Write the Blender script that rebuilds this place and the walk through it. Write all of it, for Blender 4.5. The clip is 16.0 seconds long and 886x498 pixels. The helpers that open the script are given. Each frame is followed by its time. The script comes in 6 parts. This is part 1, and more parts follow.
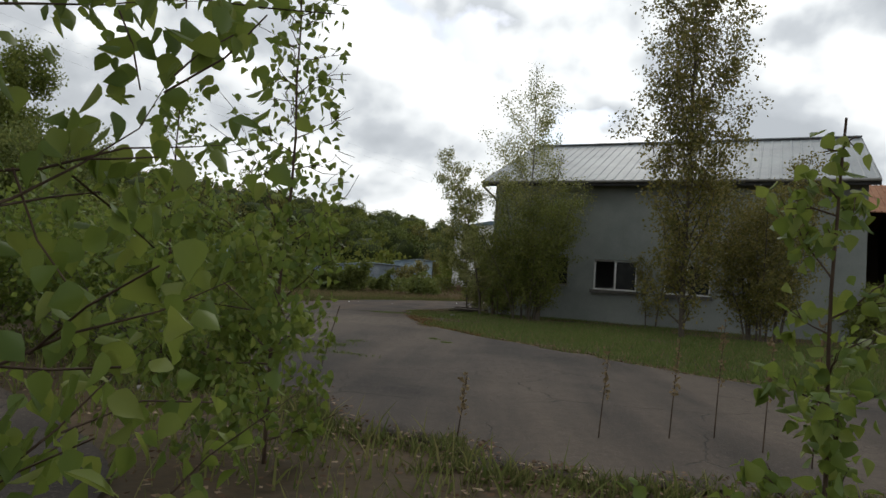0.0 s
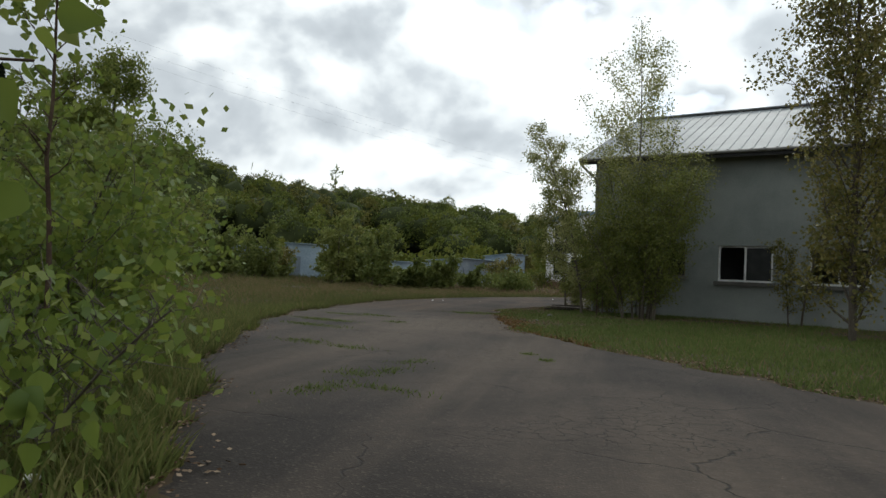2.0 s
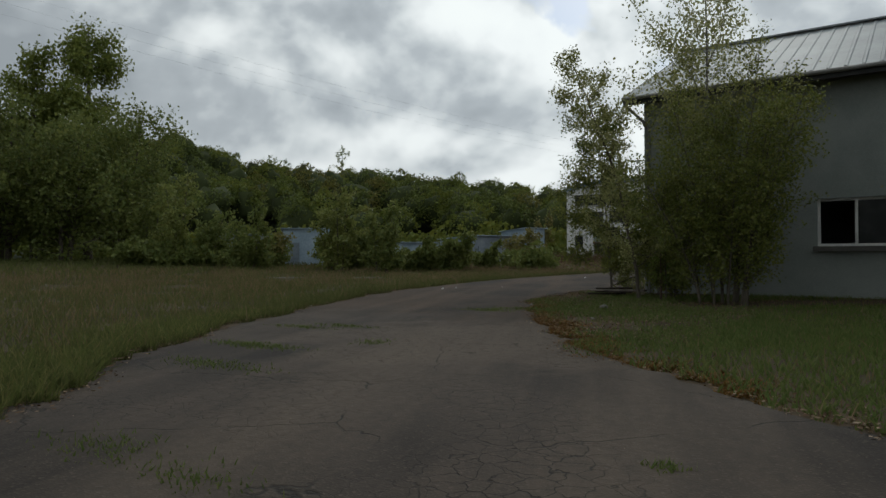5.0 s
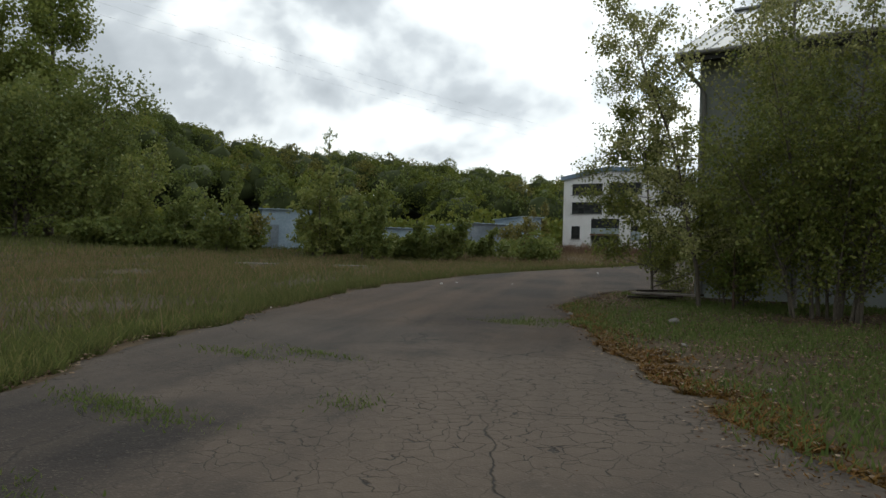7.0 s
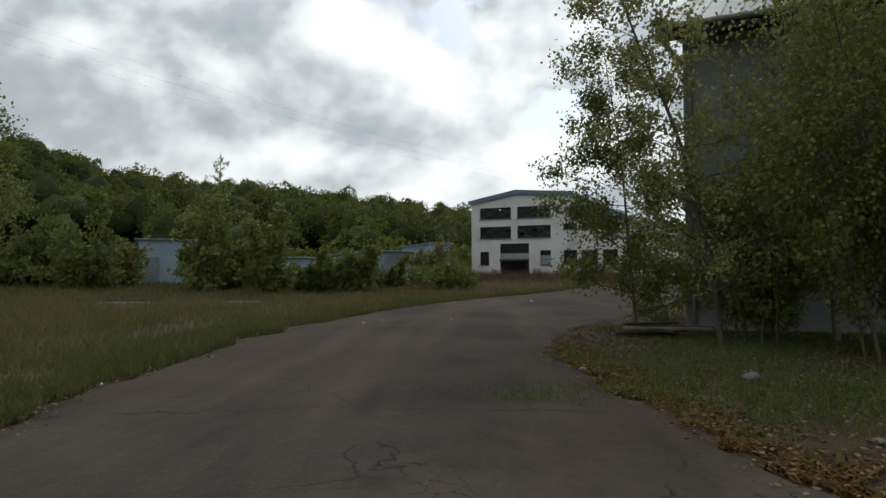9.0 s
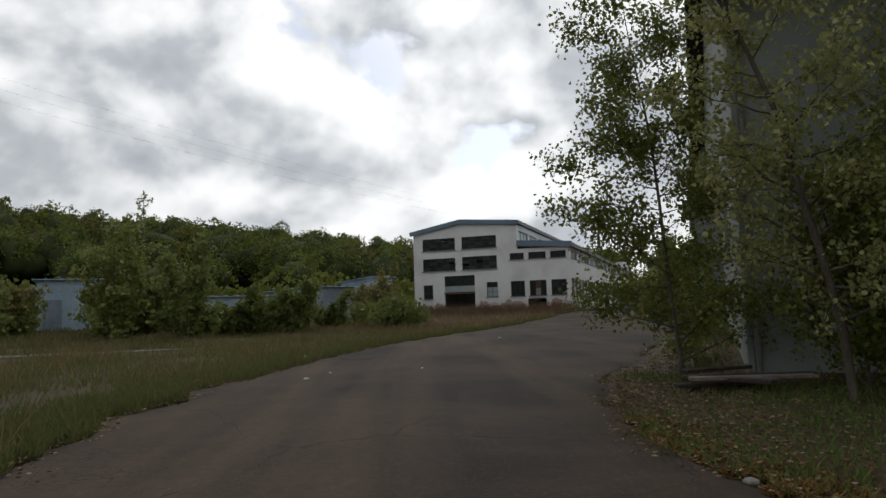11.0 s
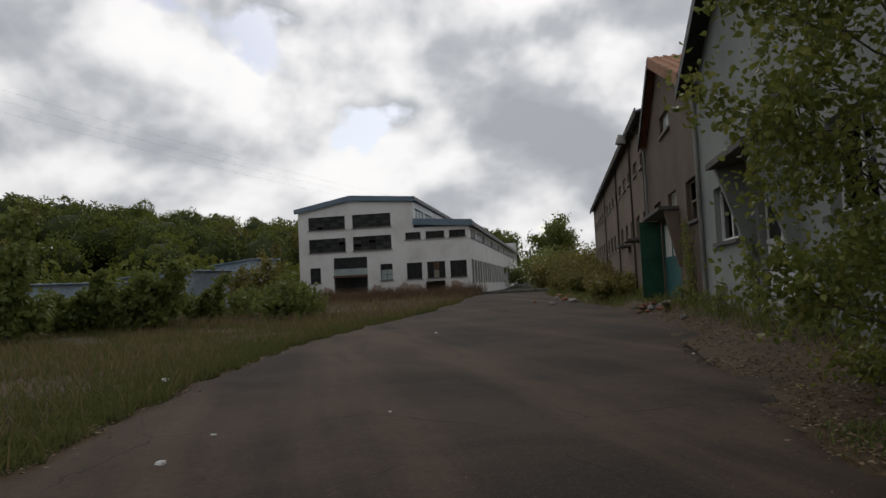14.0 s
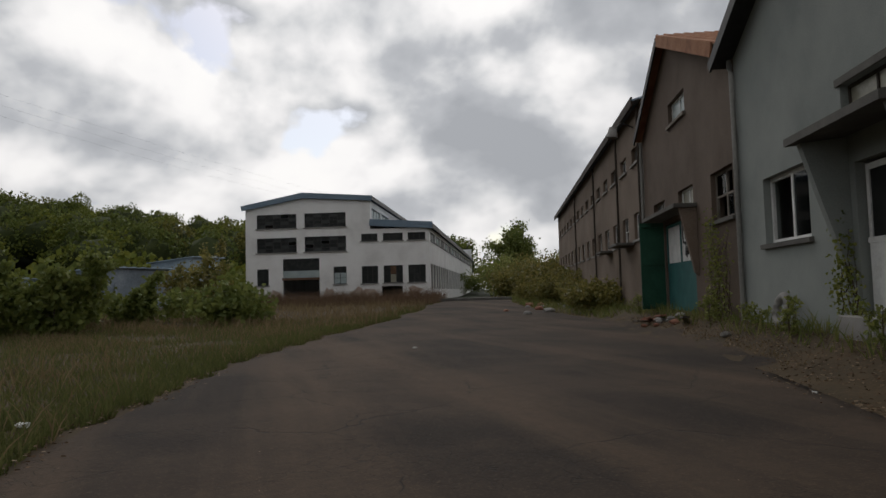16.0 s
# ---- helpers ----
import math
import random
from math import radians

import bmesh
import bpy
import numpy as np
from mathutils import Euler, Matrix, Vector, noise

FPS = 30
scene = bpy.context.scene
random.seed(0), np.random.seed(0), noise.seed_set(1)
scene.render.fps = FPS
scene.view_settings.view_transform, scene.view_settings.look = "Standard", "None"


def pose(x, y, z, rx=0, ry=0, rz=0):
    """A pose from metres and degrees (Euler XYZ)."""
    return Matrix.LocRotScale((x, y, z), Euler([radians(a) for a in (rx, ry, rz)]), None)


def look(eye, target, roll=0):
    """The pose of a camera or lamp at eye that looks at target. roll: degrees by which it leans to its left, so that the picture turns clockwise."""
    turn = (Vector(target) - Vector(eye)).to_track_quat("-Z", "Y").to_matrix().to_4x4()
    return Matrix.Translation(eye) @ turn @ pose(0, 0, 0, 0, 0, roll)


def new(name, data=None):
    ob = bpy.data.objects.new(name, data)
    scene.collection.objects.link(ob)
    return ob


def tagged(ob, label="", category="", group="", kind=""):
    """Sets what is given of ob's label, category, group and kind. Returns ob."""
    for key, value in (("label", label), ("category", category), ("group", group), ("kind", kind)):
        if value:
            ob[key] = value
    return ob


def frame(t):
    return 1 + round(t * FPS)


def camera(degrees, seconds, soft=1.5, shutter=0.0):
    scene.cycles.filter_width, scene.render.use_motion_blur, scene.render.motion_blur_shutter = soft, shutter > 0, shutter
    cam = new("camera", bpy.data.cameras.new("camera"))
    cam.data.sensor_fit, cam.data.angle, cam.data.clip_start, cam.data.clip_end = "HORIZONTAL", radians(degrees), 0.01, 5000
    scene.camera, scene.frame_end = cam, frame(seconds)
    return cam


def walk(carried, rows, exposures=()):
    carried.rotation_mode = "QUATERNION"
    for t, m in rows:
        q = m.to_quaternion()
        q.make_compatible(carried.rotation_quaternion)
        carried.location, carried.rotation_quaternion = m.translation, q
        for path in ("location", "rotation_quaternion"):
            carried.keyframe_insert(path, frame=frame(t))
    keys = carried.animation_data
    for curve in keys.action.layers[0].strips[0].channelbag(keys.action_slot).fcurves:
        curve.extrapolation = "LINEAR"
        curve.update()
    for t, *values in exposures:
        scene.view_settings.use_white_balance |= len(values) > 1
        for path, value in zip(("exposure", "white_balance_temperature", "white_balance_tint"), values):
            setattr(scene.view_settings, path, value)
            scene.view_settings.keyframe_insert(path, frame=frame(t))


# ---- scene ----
# camera and walk
cam = camera(66.0, 16.0, soft=1.5)
PATH = [
    (0, (3.87, -10.452, 1.072), (2.998, -8.656, 1.183), 3.9),
    (0.5, (3.303, -9.399, 1.04), (2.444, -7.595, 1.138), 1.9),
    (1, (2.877, -8.372, 1.015), (2.09, -6.545, 1.214), -1.1),
    (1.2, (2.684, -8.099, 1.003), (1.854, -6.281, 1.078), -0.4),
    (1.5, (2.468, -7.743, 0.966), (1.489, -6.0, 1.025), 1.0),
    (2, (2.246, -7.161, 1.071), (1.14, -5.496, 1.155), 2.7),
    (2.2, (2.129, -6.834, 1.16), (1.067, -5.14, 1.179), 1.2),
    (2.5, (1.817, -6.451, 1.164), (0.67, -4.813, 1.216), 2.2),
    (3, (1.278, -5.699, 1.234), (-0.005, -4.17, 1.366), 0.4),
    (3.5, (0.835, -4.756, 1.265), (-0.512, -3.281, 1.359), -3.3),
    (4, (0.276, -3.81, 1.23), (-1.126, -2.41, 1.505), -0.3),
    (4.4, (-0.296, -2.996, 1.253), (-1.431, -1.353, 1.354), -2.6),
    (4.5, (-0.408, -2.822, 1.237), (-1.548, -1.18, 1.315), -0.4),
    (4.7, (-0.604, -2.519, 1.206), (-1.758, -0.886, 1.242), -0.2),
    (6.8, (-3.552, 0.937, 1.174), (-4.526, 2.684, 1.185), -0.3),
    (7, (-3.743, 1.22, 1.205), (-4.849, 2.887, 1.191), 1.4),
    (7.5, (-4.611, 2.045, 1.195), (-5.526, 3.822, 1.269), -1.1),
    (8, (-5.215, 2.934, 1.162), (-6.202, 4.67, 1.275), -1.0),
    (8.5, (-6.01, 3.68, 1.164), (-6.816, 5.51, 1.2), -1.9),
    (8.8, (-6.31, 4.313, 1.121), (-7.173, 6.114, 1.224), -0.7),
    (9, (-6.572, 4.542, 1.142), (-7.421, 6.352, 1.217), -0.2),
    (9.5, (-7.291, 5.513, 1.082), (-7.944, 7.404, 1.103), 0.7),
    (10, (-7.755, 6.367, 1.081), (-8.453, 8.239, 1.169), -0.8),
    (10.2, (-7.925, 6.681, 1.064), (-8.626, 8.549, 1.202), -1.4),
    (12.3, (-10.372, 9.952, 1.299), (-10.931, 11.863, 1.486), -2.7),
    (12.5, (-10.584, 10.297, 1.302), (-11.058, 12.236, 1.428), -3.3),
    (13, (-11.031, 11.234, 1.305), (-11.526, 13.171, 1.347), -2.4),
    (13.5, (-11.46, 12.195, 1.299), (-11.809, 14.164, 1.353), -3.2),
    (14, (-11.817, 13.152, 1.284), (-12.148, 15.122, 1.395), -2.8),
    (14.5, (-12.17, 14.05, 1.28), (-12.441, 16.029, 1.382), -3.2),
    (15, (-12.449, 14.898, 1.284), (-12.77, 16.87, 1.377), -4.1),
    (15.5, (-12.804, 15.75, 1.275), (-13.018, 17.734, 1.404), -2.9),
    (16, (-13.131, 16.544, 1.256), (-13.316, 18.532, 1.381), -1.5),
]
walk(cam, [(t, look(eye, target, roll)) for t, eye, target, roll in PATH], exposures=[(0, -0.32, 6450, 8), (0.5, -0.08, 6400, 7), (1.0, -0.1, 6350, 6), (1.5, -0.25, 6300, 5), (2.5, -0.2, 6300, 5), (3.5, -0.54, 6250, 4), (4.2, -0.85, 6250, 4), (4.7, -0.84, 6250, 4), (7, -0.22, 6300, 5), (8.5, -0.62, 6300, 5), (10.2, -0.36, 6400, 8), (12.3, -1.08, 6450, 10), (13.0, -0.82, 6500, 11), (14.5, -0.76, 6550, 11), (16, -0.76, 6600, 11)])

# ---- world ----
# sun behind the clouds, ahead and a little to the left of the far hall
SUN_AZ, SUN_EL = radians(12), radians(38)
world = bpy.data.worlds.new("sky")
scene.world = world
world.use_nodes = True
wn, wl = world.node_tree.nodes, world.node_tree.links
wn.clear()


def wnode(kind, **inputs):
    n = wn.new(kind)
    for k, v in inputs.items():
        n.inputs[k.replace("_", " ")].default_value = v
    return n


def wmath(op, a, b=None, clamp=False):
    n = wn.new("ShaderNodeMath")
    n.operation, n.use_clamp = op, clamp
    for i, v in enumerate((a, b)):
        if v is None:
            continue
        if isinstance(v, (int, float)):
            n.inputs[i].default_value = v
        else:
            wl.new(v, n.inputs[i])
    return n.outputs[0]


sky = wn.new("ShaderNodeTexSky")
sky.sky_type, sky.sun_disc = "NISHITA", False
sky.sun_elevation, sky.sun_rotation = SUN_EL, -SUN_AZ
coord = wn.new("ShaderNodeTexCoord")
sep = wn.new("ShaderNodeSeparateXYZ")
wl.new(coord.outputs["Generated"], sep.inputs[0])
# billows: direction, flattened towards the horizon
cx, cy = sep.outputs[0], sep.outputs[1]
cz = wmath("MULTIPLY", wmath("POWER", wmath("MAXIMUM", sep.outputs[2], 0.0), 0.9), 1.2)


def billow(lift, side=0.0):
    """Cloud density, sampled a little higher and further round in the sky by lift and side."""
    at = wn.new("ShaderNodeCombineXYZ")
    wl.new(wmath("ADD", cx, side + 1.7), at.inputs[0])
    wl.new(wmath("ADD", cy, 0.9), at.inputs[1])
    wl.new(wmath("ADD", cz, lift + 0.35), at.inputs[2])
    bulk = wnode("ShaderNodeTexNoise", Scale=4.0, Detail=8.0, Roughness=0.45, Distortion=0.15)
    wl.new(at.outputs[0], bulk.inputs["Vector"])
    lump = wnode("ShaderNodeTexVoronoi", Scale=8.5, Detail=3.0, Roughness=0.5)
    lump.feature, lump.normalize = "SMOOTH_F1", True
    lump.inputs["Smoothness"].default_value = 0.6
    wl.new(at.outputs[0], lump.inputs["Vector"])
    return wmath("SUBTRACT", bulk.outputs[0], wmath("MULTIPLY", lump.outputs["Distance"], 0.30))


density, above = billow(0.0), billow(0.05, 0.015)
# cover: 1 cloud, 0 gap
cover = wn.new("ShaderNodeMapRange")
cover.inputs[1].default_value, cover.inputs[2].default_value = 0.262, 0.292
# low over the horizon the clouds close up
low = wn.new("ShaderNodeMapRange")
low.inputs[1].default_value, low.inputs[2].default_value = 0.02, 0.24
low.inputs[3].default_value, low.inputs[4].default_value = 0.16, 0.0
wl.new(sep.outputs[2], low.inputs[0])
wl.new(wmath("ADD", density, low.outputs[0]), cover.inputs[0])
# sunlit crests and grey undersides of the clouds
shade = wn.new("ShaderNodeValToRGB")
ramp_sky = shade.color_ramp.elements
ramp_sky[0].position, ramp_sky[0].color = 0.0, (0.44, 0.465, 0.50, 1)
ramp_sky[1].position, ramp_sky[1].color = 1.0, (1.12, 1.12, 1.11, 1)
for at, tone in ((0.28, (0.56, 0.585, 0.62, 1)), (0.45, (0.76, 0.78, 0.80, 1)), (0.62, (0.95, 0.955, 0.965, 1)), (0.78, (1.08, 1.08, 1.08, 1))):
    ramp_sky.new(at).color = tone
crest = wmath("MULTIPLY", wmath("SUBTRACT", density, above), 4.2)
thick = wmath("MULTIPLY", wmath("SUBTRACT", density, 0.39), -2.0)
wl.new(wmath("ADD", wmath("ADD", crest, thick), 0.50, True), shade.inputs[0])
# the clouds are brighter round the hidden sun
sun_dir = Vector((-math.sin(SUN_AZ) * math.cos(SUN_EL), math.cos(SUN_AZ) * math.cos(SUN_EL), math.sin(SUN_EL)))
dot = wn.new("ShaderNodeVectorMath")
dot.operation = "DOT_PRODUCT"
dot.inputs[1].default_value = sun_dir
wl.new(coord.outputs["Generated"], dot.inputs[0])
near_sun = wn.new("ShaderNodeMapRange")
near_sun.inputs[1].default_value, near_sun.inputs[2].default_value = 0.2, 1.0
near_sun.inputs[3].default_value, near_sun.inputs[4].default_value = 0.80, 1.30
wl.new(dot.outputs["Value"], near_sun.inputs[0])
lit = wn.new("ShaderNodeVectorMath")
lit.operation = "SCALE"
wl.new(shade.outputs[0], lit.inputs[0]), wl.new(near_sun.outputs[0], lit.inputs["Scale"])
bg_sky, bg_cloud = wn.new("ShaderNodeBackground"), wn.new("ShaderNodeBackground")
wl.new(sky.outputs[0], bg_sky.inputs[0])
bg_sky.inputs[1].default_value = 0.15
wl.new(lit.outputs[0], bg_cloud.inputs[0])
bg_cloud.inputs[1].default_value = 1.2
mixed, wout = wn.new("ShaderNodeMixShader"), wn.new("ShaderNodeOutputWorld")
wl.new(cover.outputs[0], mixed.inputs[0]), wl.new(bg_sky.outputs[0], mixed.inputs[1]), wl.new(bg_cloud.outputs[0], mixed.inputs[2])
wl.new(mixed.outputs[0], wout.inputs[0])

sun = new("sun", bpy.data.lights.new("sun", "SUN"))
sun.data.energy, sun.data.angle, sun.data.color = 0.7, radians(14), (1.0, 0.96, 0.9)
sun.matrix_world = look((0, 0, 60), Vector((0, 0, 60)) - sun_dir)


# ---- materials ----
def material(name, colors, rough=0.9, scale=2.0, fine_scale=30.0, bump=0.3, metal=0.0, island=0.0, obj_random=0.0, translucent=0.0, stretch=None, detail=5.0, spec=0.3, bump_dist=0.02):
    """Two scales of noise between three colours (dark, main, light), with relief; island: random tint of each loose piece."""
    m = bpy.data.materials.new(name)
    m.use_nodes = True
    n, l = m.node_tree.nodes, m.node_tree.links
    n.clear()
    out, bsdf = n.new("ShaderNodeOutputMaterial"), n.new("ShaderNodeBsdfPrincipled")
    geo = n.new("ShaderNodeNewGeometry")
    vec = geo.outputs["Position"]
    if stretch:
        mp = n.new("ShaderNodeMapping")
        mp.inputs["Scale"].default_value = stretch
        l.new(vec, mp.inputs[0])
        vec = mp.outputs[0]
    a, b = n.new("ShaderNodeTexNoise"), n.new("ShaderNodeTexNoise")
    a.inputs["Scale"].default_value, a.inputs["Detail"].default_value, a.inputs["Roughness"].default_value = scale, detail, 0.6
    b.inputs["Scale"].default_value, b.inputs["Detail"].default_value = fine_scale, 3.0
    l.new(vec, a.inputs["Vector"]), l.new(vec, b.inputs["Vector"])
    add = n.new("ShaderNodeMix")
    add.data_type = "FLOAT"
    add.inputs[0].default_value = 0.35
    l.new(a.outputs[0], add.inputs[2]), l.new(b.outputs[0], add.inputs[3])
    value = add.outputs[0]
    if island or obj_random:
        if island:
            src = geo.outputs["Random Per Island"]
        else:
            src = n.new("ShaderNodeObjectInfo").outputs["Random"]
        mix = n.new("ShaderNodeMix")
        mix.data_type = "FLOAT"
        mix.inputs[0].default_value = island or obj_random
        l.new(value, mix.inputs[2]), l.new(src, mix.inputs[3])
        value = mix.outputs[0]
    ramp = n.new("ShaderNodeValToRGB")
    e = ramp.color_ramp.elements
    lo, hi = (0.30, 0.70) if not island else (0.15, 0.85)
    e[0].position, e[0].color = lo, (*colors[0], 1)
    e[1].position, e[1].color = hi, (*colors[2], 1)
    e.new(0.5).color = (*colors[1], 1)
    l.new(value, ramp.inputs[0])
    l.new(ramp.outputs[0], bsdf.inputs["Base Color"])
    bsdf.inputs["Roughness"].default_value, bsdf.inputs["Metallic"].default_value = rough, metal
    bsdf.inputs["Specular IOR Level"].default_value = spec
    if bump:
        bp = n.new("ShaderNodeBump")
        bp.inputs["Strength"].default_value, bp.inputs["Distance"].default_value = bump, bump_dist
        l.new(value, bp.inputs["Height"]), l.new(bp.outputs[0], bsdf.inputs["Normal"])
    last = bsdf.outputs[0]
    if translucent:
        tr, mx = n.new("ShaderNodeBsdfTranslucent"), n.new("ShaderNodeMixShader")
        bright = n.new("ShaderNodeMix")
        bright.data_type = "RGBA"
        bright.inputs[0].default_value = 0.5
        l.new(ramp.outputs[0], bright.inputs[6])
        bright.inputs[7].default_value = (*[min(1.0, c * 1.6) for c in colors[2]], 1)
        l.new(bright.outputs[2], tr.inputs[0])
        mx.inputs[0].default_value = translucent
        l.new(last, mx.inputs[1]), l.new(tr.outputs[0], mx.inputs[2])
        last = mx.outputs[0]
    l.new(last, out.inputs[0])
    return m


def glass_material(name, tint=(0.6, 0.65, 0.62), gloss=0.10, rough=0.05):
    m = bpy.data.materials.new(name)
    m.use_nodes = True
    n, l = m.node_tree.nodes, m.node_tree.links
    n.clear()
    out, t, g, mx = (n.new(k) for k in ("ShaderNodeOutputMaterial", "ShaderNodeBsdfTransparent", "ShaderNodeBsdfGlossy", "ShaderNodeMixShader"))
    t.inputs[0].default_value, g.inputs["Roughness"].default_value = (*tint, 1), rough
    mx.inputs[0].default_value = gloss
    l.new(t.outputs[0], mx.inputs[1]), l.new(g.outputs[0], mx.inputs[2]), l.new(mx.outputs[0], out.inputs[0])
    return m


def asphalt_material():
    """Worn asphalt: pale traffic bands, fine chippings, alligator cracks in patches, long cracks."""
    m = bpy.data.materials.new("asphalt")
    m.use_nodes = True
    n, l = m.node_tree.nodes, m.node_tree.links
    n.clear()
    out, bsdf, geo = n.new("ShaderNodeOutputMaterial"), n.new("ShaderNodeBsdfPrincipled"), n.new("ShaderNodeNewGeometry")
    pos = geo.outputs["Position"]

    def noise_tex(scale, detail=4.0, rough=0.55, distort=0.0, vec=pos):
        t = n.new("ShaderNodeTexNoise")
        t.inputs["Scale"].default_value, t.inputs["Detail"].default_value = scale, detail
        t.inputs["Roughness"].default_value, t.inputs["Distortion"].default_value = rough, distort
        l.new(vec, t.inputs["Vector"])
        return t.outputs[0]

    def span(src, lo, hi, a=0.0, b=1.0):
        r = n.new("ShaderNodeMapRange")
        for i, v in enumerate((lo, hi, a, b)):
            r.inputs[i + 1].default_value = v
        l.new(src, r.inputs[0])
        return r.outputs[0]

    def blend(fac, a, b):
        x = n.new("ShaderNodeMix")
        x.data_type = "RGBA"
        l.new(fac, x.inputs[0])
        for i, v in ((6, a), (7, b)):
            if isinstance(v, tuple):
                x.inputs[i].default_value = (*v, 1)
            else:
                l.new(v, x.inputs[i])
        return x.outputs[2]

    def times(a, b):
        x = n.new("ShaderNodeMath")
        x.operation = "MULTIPLY"
        l.new(a, x.inputs[0]), l.new(b, x.inputs[1])
        return x.outputs[0]

    dark, tan, grey = (0.024, 0.0195, 0.016), (0.134, 0.103, 0.076), (0.061, 0.048, 0.038)
    c = blend(span(noise_tex(0.33, 6.0, 0.6, 0.3), 0.40, 0.58), dark, grey)
    lane = n.new("ShaderNodeMapping")
    lane.vector_type = "TEXTURE"
    lane.inputs["Rotation"].default_value = (0, 0, radians(22))
    lane.inputs["Scale"].default_value = (1.0, 13.0, 1.0)
    l.new(pos, lane.inputs[0])
    c = blend(span(noise_tex(0.62, 6.0, 0.6, 0.2, lane.outputs[0]), 0.44, 0.64, 0.0, 0.6), c, tan)
    chips = n.new("ShaderNodeTexVoronoi")
    chips.inputs["Scale"].default_value = 70.0
    l.new(pos, chips.inputs["Vector"])
    c = blend(span(chips.outputs["Color"], 0.72, 0.98, 0.0, 0.4), c, (0.18, 0.145, 0.115))
    c = blend(span(noise_tex(14.0, 3.0), 0.40, 0.70, 0.0, 0.4), c, (0.040, 0.033, 0.028))
    warp = n.new("ShaderNodeVectorMath")
    warp.operation = "ADD"
    wob = n.new("ShaderNodeTexNoise")
    wob.inputs["Scale"].default_value, wob.inputs["Detail"].default_value = 3.0, 3.0
    l.new(pos, wob.inputs["Vector"])
    sc = n.new("ShaderNodeVectorMath")
    sc.operation = "SCALE"
    sc.inputs["Scale"].default_value = 0.28
    l.new(wob.outputs["Color"], sc.inputs[0]), l.new(pos, warp.inputs[0]), l.new(sc.outputs[0], warp.inputs[1])

    def cracks(scale, width):
        v = n.new("ShaderNodeTexVoronoi")
        v.feature = "DISTANCE_TO_EDGE"
        v.inputs["Scale"].default_value = scale
        l.new(warp.outputs[0], v.inputs["Vector"])
        return span(v.outputs["Distance"], 0.0, width, 1.0, 0.0)

    far = n.new("ShaderNodeVectorMath")
    far.operation = "DISTANCE"
    far.inputs[1].default_value = (-6.0, 6.3, 0.0)
    l.new(pos, far.inputs[0])
    broken = n.new("ShaderNodeMath")
    broken.operation = "MAXIMUM"
    l.new(span(noise_tex(0.30, 3.0, 0.5, 0.4), 0.54, 0.64), broken.inputs[0])
    edge = n.new("ShaderNodeMath")
    edge.operation = "ADD"
    l.new(far.outputs["Value"], edge.inputs[0]), l.new(span(noise_tex(0.9, 4.0), 0.3, 0.7, -1.6, 1.6), edge.inputs[1])
    l.new(span(edge.outputs[0], 1.6, 2.6, 1.0, 0.0), broken.inputs[1])
    fine_mask = broken.outputs[0]
    c = blend(span(edge.outputs[0], 1.8, 3.0, 0.45, 0.0), c, tan)
    # the farther stretch was laid anew with a browner, denser mix
    where = n.new("ShaderNodeSeparateXYZ")
    l.new(pos, where.inputs[0])
    laid = n.new("ShaderNodeMath")
    laid.operation = "ADD"
    l.new(where.outputs[1], laid.inputs[0]), l.new(span(noise_tex(0.7, 5.0), 0.3, 0.7, -1.5, 1.5), laid.inputs[1])
    mix_new = n.new("ShaderNodeMix")
    mix_new.data_type, mix_new.blend_type = "RGBA", "MULTIPLY"
    l.new(span(laid.outputs[0], 7.5, 11.0), mix_new.inputs[0]), l.new(c, mix_new.inputs[6])
    mix_new.inputs[7].default_value = (0.87, 0.75, 0.635, 1)
    c = mix_new.outputs[2]
    small = times(cracks(6.0, 0.028), fine_mask)
    long = times(cracks(0.42, 0.005), span(noise_tex(0.8, 2.0), 0.42, 0.55))
    both = n.new("ShaderNodeMath")
    both.operation = "MAXIMUM"
    l.new(small, both.inputs[0]), l.new(long, both.inputs[1])
    c = blend(both.outputs[0], c, (0.022, 0.020, 0.017))
    l.new(c, bsdf.inputs["Base Color"])
    bsdf.inputs["Roughness"].default_value = 0.92
    bsdf.inputs["Specular IOR Level"].default_value = 0.25
    h = n.new("ShaderNodeMath")
    h.operation = "SUBTRACT"
    l.new(span(chips.outputs["Distance"], 0.0, 1.0, 0.0, 0.25), h.inputs[0]), l.new(both.outputs[0], h.inputs[1])
    bp = n.new("ShaderNodeBump")
    bp.inputs["Strength"].default_value, bp.inputs["Distance"].default_value = 0.5, 0.02
    l.new(h.outputs[0], bp.inputs["Height"]), l.new(bp.outputs[0], bsdf.inputs["Normal"])
    l.new(bsdf.outputs[0], out.inputs[0])
    return m


ASPHALT = asphalt_material()
SOIL = material("soil", [(0.030, 0.022, 0.010), (0.060, 0.040, 0.018), (0.102, 0.066, 0.032)], scale=0.8, fine_scale=18, bump=0.6)
sn, sl = SOIL.node_tree.nodes, SOIL.node_tree.links
s_bsdf = next(n for n in sn if n.type == "BSDF_PRINCIPLED")
s_from = s_bsdf.inputs["Base Color"].links[0].from_socket
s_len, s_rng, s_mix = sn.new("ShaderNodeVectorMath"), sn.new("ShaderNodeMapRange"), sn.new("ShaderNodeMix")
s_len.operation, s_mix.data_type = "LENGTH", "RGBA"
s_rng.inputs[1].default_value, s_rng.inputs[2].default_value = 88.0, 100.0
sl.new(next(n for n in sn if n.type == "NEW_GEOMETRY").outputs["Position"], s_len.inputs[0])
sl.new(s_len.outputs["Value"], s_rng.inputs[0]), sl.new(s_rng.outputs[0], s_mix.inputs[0])
